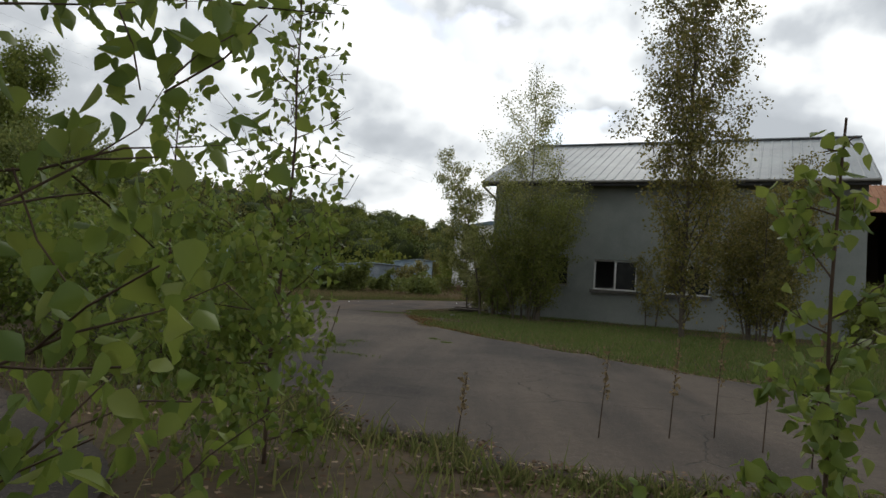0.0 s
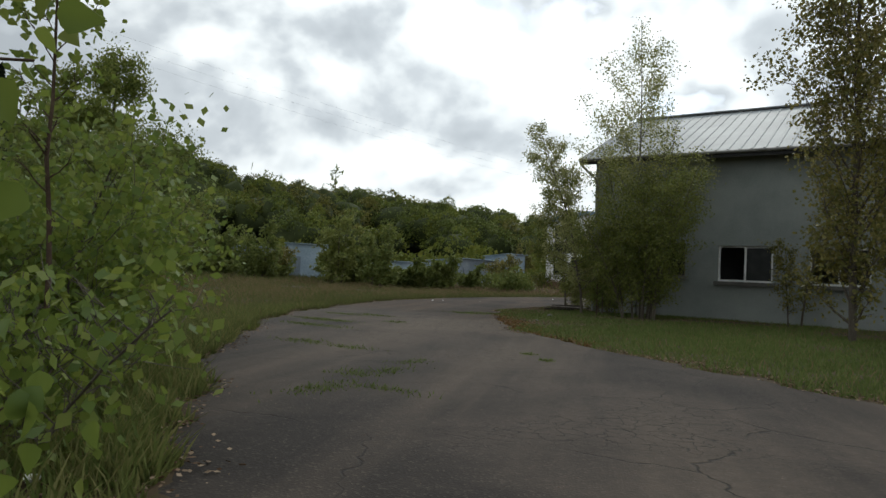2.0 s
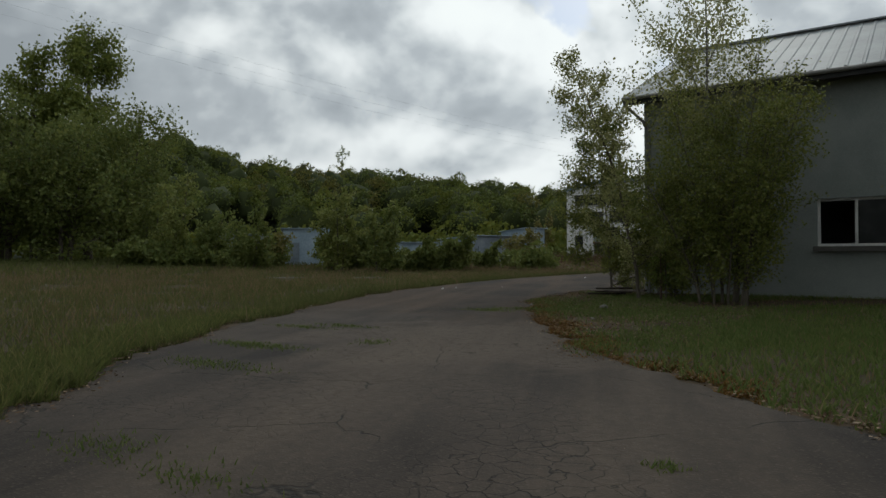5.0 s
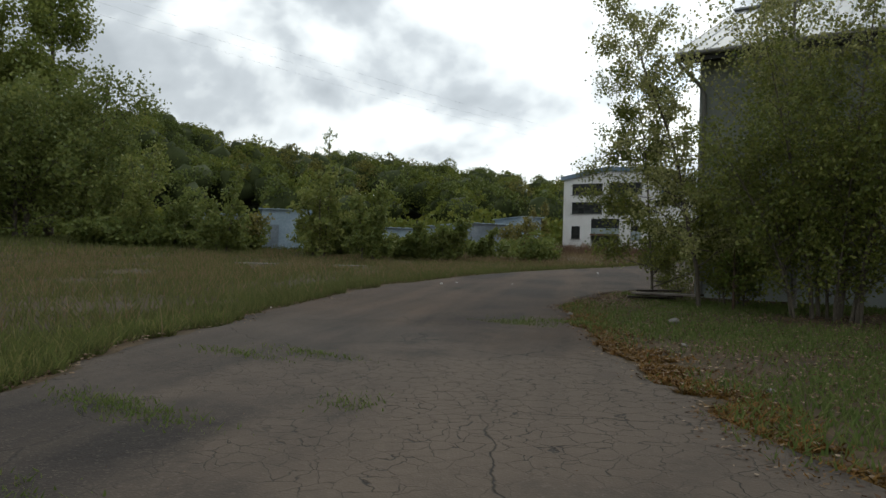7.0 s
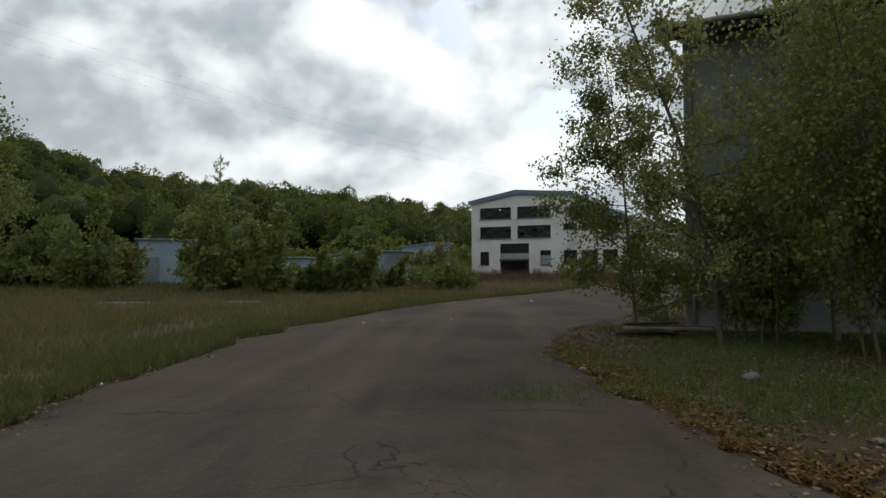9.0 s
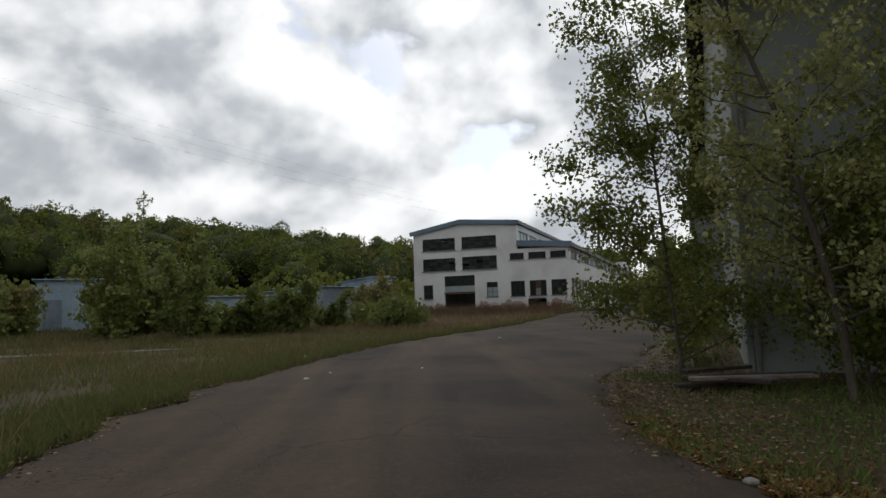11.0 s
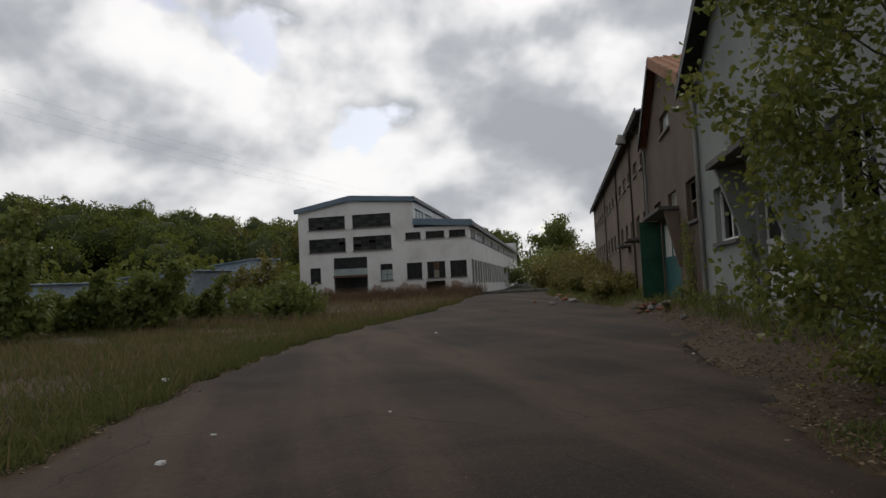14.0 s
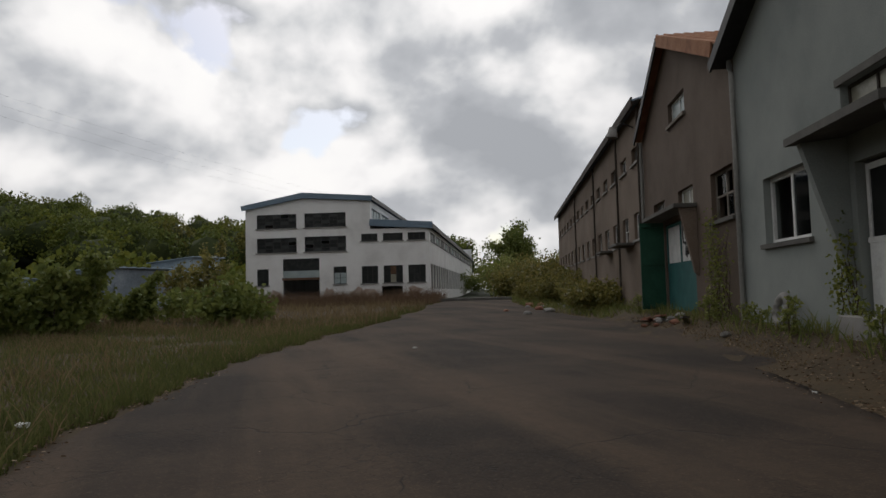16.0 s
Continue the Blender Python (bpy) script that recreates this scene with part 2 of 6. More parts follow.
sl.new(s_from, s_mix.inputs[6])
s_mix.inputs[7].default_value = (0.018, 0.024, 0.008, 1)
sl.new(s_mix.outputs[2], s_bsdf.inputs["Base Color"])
GRASS = material("grass_blades", [(0.062, 0.100, 0.019), (0.113, 0.147, 0.034), (0.227, 0.207, 0.080)], island=0.65, bump=0, translucent=0.3, scale=0.35)
LAWN = material("lawn_blades", [(0.049, 0.088, 0.015), (0.094, 0.140, 0.031), (0.166, 0.181, 0.061)], island=0.6, bump=0, translucent=0.3, scale=0.5)
MEADOW = material("meadow_blades", [(0.045, 0.067, 0.014), (0.083, 0.104, 0.026), (0.165, 0.158, 0.060)], island=0.6, bump=0, translucent=0.3, scale=0.4)
STRAW = material("dry_grass", [(0.108, 0.081, 0.041), (0.180, 0.131, 0.063), (0.252, 0.189, 0.108)], island=0.7, bump=0, translucent=0.25, scale=0.5)
WEED_RED = material("reddish_dead_weed", [(0.075, 0.045, 0.028), (0.125, 0.078, 0.048), (0.19, 0.125, 0.08)], island=0.7, bump=0, translucent=0.25, scale=0.5)
MOSS = material("moss", [(0.080, 0.053, 0.009), (0.159, 0.086, 0.017), (0.251, 0.120, 0.035)], scale=3, fine_scale=60, bump=0.8)
LITTER = material("fallen_leaves", [(0.069, 0.036, 0.018), (0.137, 0.083, 0.046), (0.288, 0.214, 0.142)], island=0.8, bump=0, scale=1.0)
LEAF_YOUNG = material("birch_leaf", [(0.068, 0.115, 0.020), (0.118, 0.176, 0.030), (0.199, 0.231, 0.048)], island=0.7, bump=0, translucent=0.4, rough=0.55, scale=1.5)
LEAF_BIRCH = material("birch_crown_leaf", [(0.131, 0.155, 0.043), (0.225, 0.237, 0.078), (0.413, 0.400, 0.171)], island=0.75, bump=0, translucent=0.35, rough=0.5, scale=1.0)
LEAF_SHRUB = material("willow_leaf", [(0.082, 0.118, 0.025), (0.152, 0.187, 0.043), (0.283, 0.286, 0.085)], island=0.7, bump=0, translucent=0.35, rough=0.55, scale=0.8)
LEAF_DARK = material("poplar_leaf", [(0.072, 0.088, 0.020), (0.135, 0.135, 0.033), (0.269, 0.223, 0.068)], island=0.7, bump=0, translucent=0.3, rough=0.5, scale=0.7)
LEAF_FAR = material("wood_leaf", [(0.062, 0.096, 0.015), (0.122, 0.154, 0.024), (0.237, 0.228, 0.044)], island=0.3, bump=0, translucent=0.2, rough=0.7, scale=0.06, fine_scale=0.6)
LEAF_FAR_DARK = material("wood_leaf_dark", [(0.051, 0.078, 0.016), (0.093, 0.124, 0.025), (0.180, 0.192, 0.041)], island=0.35, bump=0, translucent=0.15, rough=0.7, scale=0.06, fine_scale=0.6)
LEAF_FAR_OLIVE = material("wood_leaf_olive", [(0.074, 0.080, 0.015), (0.143, 0.134, 0.029), (0.235, 0.216, 0.051)], island=0.35, bump=0, translucent=0.15, rough=0.7, scale=0.06, fine_scale=0.6)
LEAF_MID = material("scrub_leaf", [(0.065, 0.095, 0.021), (0.122, 0.156, 0.037), (0.221, 0.235, 0.064)], island=0.5, bump=0, translucent=0.3, rough=0.6, scale=0.3)
LEAF_WILLOW = material("sallow_leaf", [(0.060, 0.088, 0.016), (0.121, 0.152, 0.029), (0.242, 0.244, 0.060)], island=0.7, bump=0, translucent=0.3, rough=0.5, scale=0.8)
GRAVEL = material("pale_gravel", [(0.096, 0.084, 0.071), (0.158, 0.143, 0.124), (0.225, 0.208, 0.185)], scale=3, fine_scale=40, bump=0.7)
LEAF_PALE = material("pale_leaf", [(0.076, 0.105, 0.019), (0.140, 0.174, 0.035), (0.229, 0.247, 0.058)], island=0.6, bump=0, translucent=0.35, rough=0.6, scale=0.3)
# very dark green for the far crowns' cores: shade put into the colour
CORE_SHADE = material("crown_core_shade", [(0.024, 0.033, 0.009), (0.038, 0.050, 0.013), (0.060, 0.072, 0.020)], scale=0.4, fine_scale=3, bump=0, rough=0.9)
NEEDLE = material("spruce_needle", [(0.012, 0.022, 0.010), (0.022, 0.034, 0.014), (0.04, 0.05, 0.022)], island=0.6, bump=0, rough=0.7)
BARK = material("bark", [(0.05, 0.04, 0.03), (0.10, 0.085, 0.065), (0.18, 0.155, 0.12)], scale=6, fine_scale=60, bump=0.7, stretch=(1, 1, 0.3))
BARK_WHITE = material("birch_bark", [(0.032, 0.028, 0.026), (0.189, 0.178, 0.158), (0.289, 0.278, 0.252)], scale=9, fine_scale=40, bump=0.4, stretch=(1, 1, 3.0))
TWIG = material("twig", [(0.04, 0.025, 0.018), (0.07, 0.045, 0.03), (0.11, 0.08, 0.05)], scale=8, bump=0)
PLASTER_GREY = material("grey_render", [(0.186, 0.204, 0.197), (0.252, 0.271, 0.256), (0.307, 0.325, 0.305)], scale=0.7, fine_scale=45, bump=0.5, bump_dist=0.01, detail=8)
PLASTER_BROWN = material("brown_render", [(0.083, 0.061, 0.046), (0.129, 0.096, 0.074), (0.168, 0.129, 0.101)], scale=0.6, fine_scale=45, bump=0.5, bump_dist=0.01, detail=8)
PLASTER_TAN = material("tan_render", [(0.122, 0.090, 0.068), (0.180, 0.137, 0.104), (0.245, 0.194, 0.155)], scale=0.35, fine_scale=30, bump=0.5, detail=8)
PLASTER_WHITE = material("white_render", [(0.572, 0.561, 0.539), (0.792, 0.781, 0.759), (0.860, 0.860, 0.847)], scale=0.45, fine_scale=20, bump=0.3, detail=8)
PLASTER_STAIN = material("bare_render", [(0.30, 0.20, 0.15), (0.45, 0.36, 0.30), (0.6, 0.54, 0.48)], scale=1.6, fine_scale=20, bump=0.4)
CONCRETE = material("concrete", [(0.16, 0.155, 0.145), (0.25, 0.24, 0.225), (0.34, 0.33, 0.31)], scale=1.5, fine_scale=50, bump=0.4)
DARK_CONCRETE = material("dark_concrete", [(0.07, 0.065, 0.06), (0.11, 0.105, 0.095), (0.16, 0.155, 0.14)], scale=1.5, fine_scale=50, bump=0.4)
ROOF_SHEET = material("roof_sheet", [(0.182, 0.202, 0.210), (0.252, 0.275, 0.284), (0.322, 0.347, 0.354)], rough=0.55, scale=0.6, fine_scale=12, bump=0.05, spec=0.4)
ROOF_TILE = material("clay_roof", [(0.20, 0.09, 0.05), (0.32, 0.15, 0.08), (0.40, 0.22, 0.13)], scale=2, bump=0.4)
ROOF_BLUE = material("blue_metal_sheet", [(0.10, 0.15, 0.20), (0.14, 0.20, 0.26), (0.20, 0.26, 0.31)], rough=0.5, scale=0.5, fine_scale=8, bump=0.05, spec=0.4)
FASCIA = material("dark_fascia", [(0.018, 0.018, 0.018), (0.03, 0.03, 0.03), (0.05, 0.05, 0.048)], rough=0.6, scale=3)
ZINC = material("zinc_pipe", [(0.13, 0.13, 0.125), (0.22, 0.215, 0.20), (0.30, 0.29, 0.27)], rough=0.55, metal=0.3, scale=2, stretch=(1, 1, 0.4))
WHITE_PAINT = material("old_white_paint", [(0.52, 0.52, 0.50), (0.68, 0.68, 0.66), (0.78, 0.78, 0.76)], rough=0.6, scale=3, bump=0.2)
BLUE_WHITE = material("pale_door_paint", [(0.50, 0.53, 0.57), (0.60, 0.63, 0.68), (0.68, 0.71, 0.75)], rough=0.5, scale=2, bump=0.1)
DARK_WOOD = material("dark_wood", [(0.025, 0.020, 0.016), (0.05, 0.04, 0.032), (0.09, 0.075, 0.06)], scale=3, fine_scale=40, bump=0.4, stretch=(1, 1, 0.2))
OLD_WOOD = material("old_wood", [(0.10, 0.085, 0.07), (0.19, 0.165, 0.14), (0.30, 0.27, 0.23)], scale=3, fine_scale=40, bump=0.4)
BOARD = material("rusty_board", [(0.07, 0.04, 0.025), (0.13, 0.075, 0.045), (0.20, 0.13, 0.08)], scale=2, fine_scale=30, bump=0.3)
TEAL = material("teal_paint", [(0.02, 0.085, 0.085), (0.03, 0.125, 0.12), (0.05, 0.16, 0.15)], rough=0.6, scale=2, bump=0.15)
GREEN_PAINT = material("dark_green_paint", [(0.008, 0.045, 0.026), (0.012, 0.065, 0.038), (0.02, 0.09, 0.055)], rough=0.55, scale=2, bump=0.15)
SHED_BLUE = material("pale_blue_sheet", [(0.22, 0.29, 0.36), (0.33, 0.42, 0.50), (0.48, 0.56, 0.62)], rough=0.6, scale=0.6, fine_scale=8, bump=0.05)
SHED_GREY = material("grey_blue_sheet", [(0.14, 0.17, 0.20), (0.22, 0.26, 0.30), (0.34, 0.38, 0.42)], rough=0.6, scale=0.6, fine_scale=8, bump=0.05)
RUBBER = material("rubber", [(0.012, 0.012, 0.012), (0.022, 0.022, 0.021), (0.04, 0.04, 0.038)], rough=0.8, scale=6)
STONE = material("stone", [(0.120, 0.114, 0.102), (0.198, 0.186, 0.168), (0.288, 0.276, 0.252)], scale=5, fine_scale=50, bump=0.6, obj_random=0.3)
PAPER = material("white_plastic", [(0.6, 0.6, 0.58), (0.75, 0.75, 0.73), (0.82, 0.82, 0.8)], rough=0.5, scale=4)
RED_BRICK = material("broken_brick", [(0.16, 0.07, 0.045), (0.27, 0.12, 0.08), (0.36, 0.2, 0.14)], scale=4, fine_scale=40, bump=0.5)
CABLE = material("cable", [(0.02, 0.02, 0.02), (0.03, 0.03, 0.03), (0.04, 0.04, 0.04)], bump=0)
FROSTED = material("dusty_yellowed_pane", [(0.16, 0.155, 0.12), (0.25, 0.24, 0.185), (0.34, 0.32, 0.25)], rough=0.35, scale=1.5, bump=0)
GRIMY_PANE = material("grimy_pane", [(0.007, 0.008, 0.008), (0.017, 0.019, 0.018), (0.045, 0.048, 0.045)], rough=0.35, scale=0.45, fine_scale=3, bump=0, spec=0.2)
DIM_PANE = material("dusty_pane", [(0.016, 0.018, 0.018), (0.030, 0.033, 0.032), (0.052, 0.056, 0.053)], rough=0.3, scale=0.6, bump=0, spec=0.35)
PALE_PANE = material("whitewashed_pane", [(0.22, 0.27, 0.27), (0.32, 0.38, 0.38), (0.42, 0.47, 0.46)], rough=0.4, scale=0.8, bump=0)
GLASS = glass_material("window_glass", (0.4, 0.43, 0.42), 0.05)


# ---- helpers of this scene ----
def smooth(a, b, v):
    t = np.clip((np.asarray(v, float) - a) / (b - a), 0, 1)
    return t * t * (3 - 2 * t)


def ground_z(x, y):
    """Height of the ground: flat yard, a low bank against the long facade, a slow rise to the hall and the meadow."""
    x, y = np.asarray(x, float), np.asarray(y, float)
    z = 0.5 * smooth(38, 76, y)
    z = z + 0.45 * smooth(-9.6, -8.2, x) * smooth(19, 24, y) * (1 - smooth(38, 60, y))
    z = z + 0.9 * smooth(-24, -60, x) * (1 - smooth(40, 70, y))
    d = np.hypot(x + 5, y)
    az = np.degrees(np.arctan2(-(x + 5), y))
    crown_line = np.interp(az, (2, 10, 23, 28, 34, 38, 46, 51, 56, 75, 110, 150), (13, 17, 20.5, 23, 24.8, 27.5, 28.0, 30, 35, 38, 30, 13))
    z = z + (crown_line - 13) * smooth(112, 196, d)
    return z


def gz(x, y):
    return float(ground_z(x, y))


def mesh_np(name, V, F, mat, parent=None, flat=True):
    """One mesh object from arrays; F: a list of index arrays (n, k)."""
    me = bpy.data.meshes.new(name)
    V = np.asarray(V, np.float32).reshape(-1, 3)
    F = [np.asarray(f, np.int32) for f in (F if isinstance(F, list) else [F]) if len(f)]
    me.vertices.add(len(V))
    me.vertices.foreach_set("co", V.ravel())
    loops = np.concatenate([f.ravel() for f in F])
    totals = np.concatenate([np.full(len(f), f.shape[1], np.int32) for f in F])
    me.loops.add(len(loops))
    me.loops.foreach_set("vertex_index", loops)
    me.polygons.add(len(totals))
    me.polygons.foreach_set("loop_start", np.concatenate([[0], np.cumsum(totals)[:-1]]).astype(np.int32))
    me.polygons.foreach_set("loop_total", totals)
    if not flat:
        me.polygons.foreach_set("use_smooth", np.ones(len(totals), bool))
    me.update(calc_edges=True)
    me.materials.append(mat)
    ob = new(name, me)
    if parent is not None:
        ob.parent = parent
    return ob


def part(name, bm, mat, parent=None, label=""):
    me = bpy.data.meshes.new(name)
    bmesh.ops.recalc_face_normals(bm, faces=bm.faces)
    bm.to_mesh(me)
    bm.free()
    me.materials.append(mat)
    ob = new(name, me)
    if parent is not None:
        ob.parent = parent
    return tagged(ob, label) if label else ob


def thing(name, at, label, category, group="", kind=""):
    ob = new(name)
    ob.location = at
    return tagged(ob, label, category, group, kind)


def add_box(bm, lo, hi, bevel=0.0, m=None):
    vs = [bm.verts.new((x, y, z)) for x in (lo[0], hi[0]) for y in (lo[1], hi[1]) for z in (lo[2], hi[2])]
    fs = [bm.faces.new([vs[i] for i in f]) for f in ((0, 1, 3, 2), (4, 6, 7, 5), (0, 4, 5, 1), (2, 3, 7, 6), (0, 2, 6, 4), (1, 5, 7, 3))]
    if m is not None:
        bmesh.ops.transform(bm, matrix=m, verts=vs)
    if bevel:
        bmesh.ops.bevel(bm, geom=list({e for f in fs for e in f.edges}), offset=bevel, segments=1, affect="EDGES")


def box_bm(lo, hi, bevel=0.0):
    bm = bmesh.new()
    add_box(bm, lo, hi, bevel)
    return bm


def tube_np(points, radii, segs=6):
    """A tapered tube along points: vertices and quads."""
    P, R = np.asarray(points, float), np.asarray(radii, float)
    d = np.gradient(P, axis=0)
    d /= np.linalg.norm(d, axis=1, keepdims=True) + 1e-9
    ref = np.where(np.abs(d[:, 2:3]) > 0.9, [[1.0, 0, 0]], [[0, 0, 1.0]])
    u = np.cross(d, ref)
    u /= np.linalg.norm(u, axis=1, keepdims=True) + 1e-9
    w = np.cross(d, u)
    a = np.arange(segs) * 2 * np.pi / segs
    V = P[:, None] + R[:, None, None] * (u[:, None] * np.cos(a)[None, :, None] + w[:, None] * np.sin(a)[None, :, None])
    n = len(P)
    i, j = np.meshgrid(np.arange(n - 1), np.arange(segs), indexing="ij")
    k = (j + 1) % segs
    F = np.stack([i * segs + j, i * segs + k, (i + 1) * segs + k, (i + 1) * segs + j], -1).reshape(-1, 4)
    return V.reshape(-1, 3), F


def join_np(pieces):
    V, F, base = [], [], 0
    for v, f in pieces:
        V.append(v), F.append(f + base)
        base += len(v)
    return np.concatenate(V), np.concatenate(F)


def leaf_np(rng, C, size, droop=0.3, fold=False):
    """Leaves at the points C: pointed blades with a random turn; folded along the midrib when near."""
    n = len(C)
    u = rng.normal(size=(n, 3))
    u[:, 2] -= droop * 1.5
    u /= np.linalg.norm(u, axis=1, keepdims=True)
    w = np.cross(u, rng.normal(size=(n, 3)))
    w /= np.linalg.norm(w, axis=1, keepdims=True) + 1e-9
    up = np.cross(u, w)
    s = size * rng.uniform(0.65, 1.3, (n, 1))
    if not fold:
        V = np.stack([C, C + u * s * 0.45 + w * s * 0.36, C + u * s, C + u * s * 0.45 - w * s * 0.36], 1)
        return V.reshape(-1, 3), np.arange(4 * n).reshape(n, 4)
    rows = [C]
    for along, half, lift in ((0.10, 0.24, 0.07), (0.27, 0.40, 0.11), (0.52, 0.32, 0.08), (0.78, 0.14, 0.0)):
        rows += [C + u * s * along + w * s * half + up * s * lift, C + u * s * along - w * s * half + up * s * lift]
    rows.append(C + u * s - up * s * 0.14)
    V = np.stack(rows, 1).reshape(-1, 3)
    i = np.arange(n)[:, None] * 10
    return V, np.concatenate([i + [0, 1, 3, 5, 7, 9], i + [0, 9, 8, 6, 4, 2]])


def grow(rng, height, spread, low=0.15, branches=24, lean=(0, 0), rise=0.5, twigs=4, wiggle=0.04, thick=0.02, profile=None):
    """A trunk, limbs and twigs: tubes, and the points along the twigs where leaves sit."""
    tubes, tips, weight = [], [], []
    n = 10
    s = np.linspace(0, 1, n)
    trunk = np.stack([lean[0] * s ** 1.4, lean[1] * s ** 1.4, height * s], 1)
    trunk[1:, :2] += np.cumsum(rng.normal(0, wiggle * height / n, (n - 1, 2)), 0)
    r0 = thick * height
    tubes.append(tube_np(trunk, r0 * (1 - s * 0.92) + 0.004, 7))
    prof = profile or (lambda f: math.sin(math.pi * min(1, max(0.03, (1 - f) ** 0.8))) * 0.6 + 0.4 * (1 - f))
    for b in range(branches):
        f = low + (0.99 - low) * (b + rng.random()) / branches
        p0 = np.array([np.interp(f, s, trunk[:, k]) for k in range(3)])
        length = spread * prof((f - low) / (1 - low)) * rng.uniform(0.5, 1.35)
        a = b * 2.4 + rng.normal(0, 0.5)
        d = np.array([math.cos(a), math.sin(a), rise + rng.normal(0, 0.25)])
        d /= np.linalg.norm(d)
        m = 6
        q = np.linspace(0, 1, m)[:, None]
        pts = p0 + d * length * q + np.array([0, 0, 1.0]) * (q ** 2) * length * 0.12 + rng.normal(0, 0.035 * length, (m, 3)) * q
        rb = max(0.004, r0 * (1 - f) * 0.42 + 0.003)
        tubes.append(tube_np(pts, rb * (1 - q[:, 0] * 0.85), 5))
        tips.append(pts[2:])
        weight.append(np.full(m - 2, length))
        for _ in range(twigs):
            g = rng.uniform(0.3, 1.0)
            t0 = np.array([np.interp(g, q[:, 0], pts[:, k]) for k in range(3)])
            dd = d + rng.normal(0, 0.6, 3)
            dd /= np.linalg.norm(dd)
            tl = length * rng.uniform(0.25, 0.5)
            tp = t0 + dd * tl * np.linspace(0, 1, 3)[:, None] + rng.normal(0, 0.03 * tl, (3, 3))
            tubes.append(tube_np(tp, np.linspace(max(0.003, rb * 0.4), 0.002, 3), 3))
            tips.append(tp[1:])
            weight.append(np.full(len(tp) - 1, length))
    return tubes, np.concatenate(tips), np.concatenate(weight)


TRODDEN = np.array([(4.1, -10.9), (2.88, -8.4), (1.8, -6.4), (-0.6, -2.5)])


def off_path(P, gap):
    """True for points at least gap metres beside the trodden line through the saplings."""
    far = np.full(len(P), 1e9)
    for a, b in zip(TRODDEN, TRODDEN[1:]):
        d = b - a
        t = np.clip(((P[:, :2] - a) @ d) / (d @ d), 0, 1)
        far = np.minimum(far, np.linalg.norm(P[:, :2] - a - t[:, None] * d, axis=1))
    return far > gap


def tree(name, at, label, category, seed, height, spread, leaves, leaf, leaf_mat, bark, fold=False, blur=0.12, stems=1, spread_stems=0.4, droop=0.3, group="", gap=0.62, thin=None, **shape):
    """A tree or shrub: trunk (with limbs) and crown under one empty."""
    rng = np.random.default_rng(seed)
    root = thing(name, (at[0], at[1], gz(*at) - 0.03), label, category, group)
    tubes, tips, weight = [], [], []
    for k in range(stems):
        sh = dict(shape)
        off = np.array([0.0, 0.0, 0.0])
        h = height
        if stems > 1:
            a = k * 2.4 + rng.random()
            off = np.array([math.cos(a), math.sin(a), 0]) * spread_stems * rng.uniform(0.1, 0.7)
            base_lean = shape.get("lean", (0, 0))
            sh["lean"] = (base_lean[0] + math.cos(a) * spread_stems * rng.uniform(0.4, 1.6), base_lean[1] + math.sin(a) * spread_stems * rng.uniform(0.4, 1.6))
            h = height * (1.0 if k == 0 else rng.uniform(0.45, 0.9))
        tb, tp, wt = grow(rng, h, spread, **sh)
        weight.append(wt)
        tubes += [(v + off, f) for v, f in tb]
        tips.append(tp + off)
    tips = np.concatenate(tips)
    weight = np.concatenate(weight)
    C = tips[rng.choice(len(tips), leaves, p=weight / weight.sum())] + rng.normal(0, blur * spread, (leaves, 3))
    C = C[C[:, 2] > 0.05]
    here = np.array((at[0], at[1], 0.0))
    C = C[off_path(C + here, gap)]
    if thin:
        C = C[(C[:, 2] < thin[0]) | (rng.random(len(C)) < thin[1])]
    tubes = [tb for tb in tubes if off_path(tb[0] + here, gap * 0.8).all()]
    v, f = join_np(tubes)
    mesh_np("trunk", v, f, bark, root, flat=False)
    v, f = leaf_np(rng, C, leaf, droop, fold)
    mesh_np("crown", v, f, leaf_mat, root)
    return root


def wall_bm(u0, u1, z0, top, openings, thick, put, extra=()):
    """A wall of thickness thick with openings (u0, u1, z0, z1) right through; top(u): its upper edge; put(u, w, z): to space, w inwards."""
    bm = bmesh.new()
    cuts = sorted({u0, u1, *extra, *[c for o in openings for c in o[:2]]})
    for a, b in zip(cuts, cuts[1:]):
        holes = sorted((o[2], o[3]) for o in openings if o[0] < (a + b) / 2 < o[1])
        z = z0
        spans = []
        for h0, h1 in holes:
            spans.append((z, h0, h0))
            z = h1
        spans.append((z, top(a), top(b)))
        for lo, ha, hb in spans:
            if min(ha, hb) - lo < 1e-4:
                continue
            c = [bm.verts.new(put(u, w, zz)) for u, zz in ((a, lo), (b, lo), (b, hb), (a, ha)) for w in (0, thick)]
            for q in ((0, 2, 4, 6), (7, 5, 3, 1), (0, 1, 3, 2), (4, 5, 7, 6), (2, 3, 5, 4), (6, 7, 1, 0)):
                bm.faces.new([c[i] for i in q])
    bmesh.ops.remove_doubles(bm, verts=bm.verts, dist=1e-4)
    return bm


def pbox(bm, put, u0, u1, w0, w1, z0, z1):
    a, b = Vector(put(u0, w0, z0)), Vector(put(u1, w1, z1))
    add_box(bm, [min(p, q) for p, q in zip(a, b)], [max(p, q) for p, q in zip(a, b)])


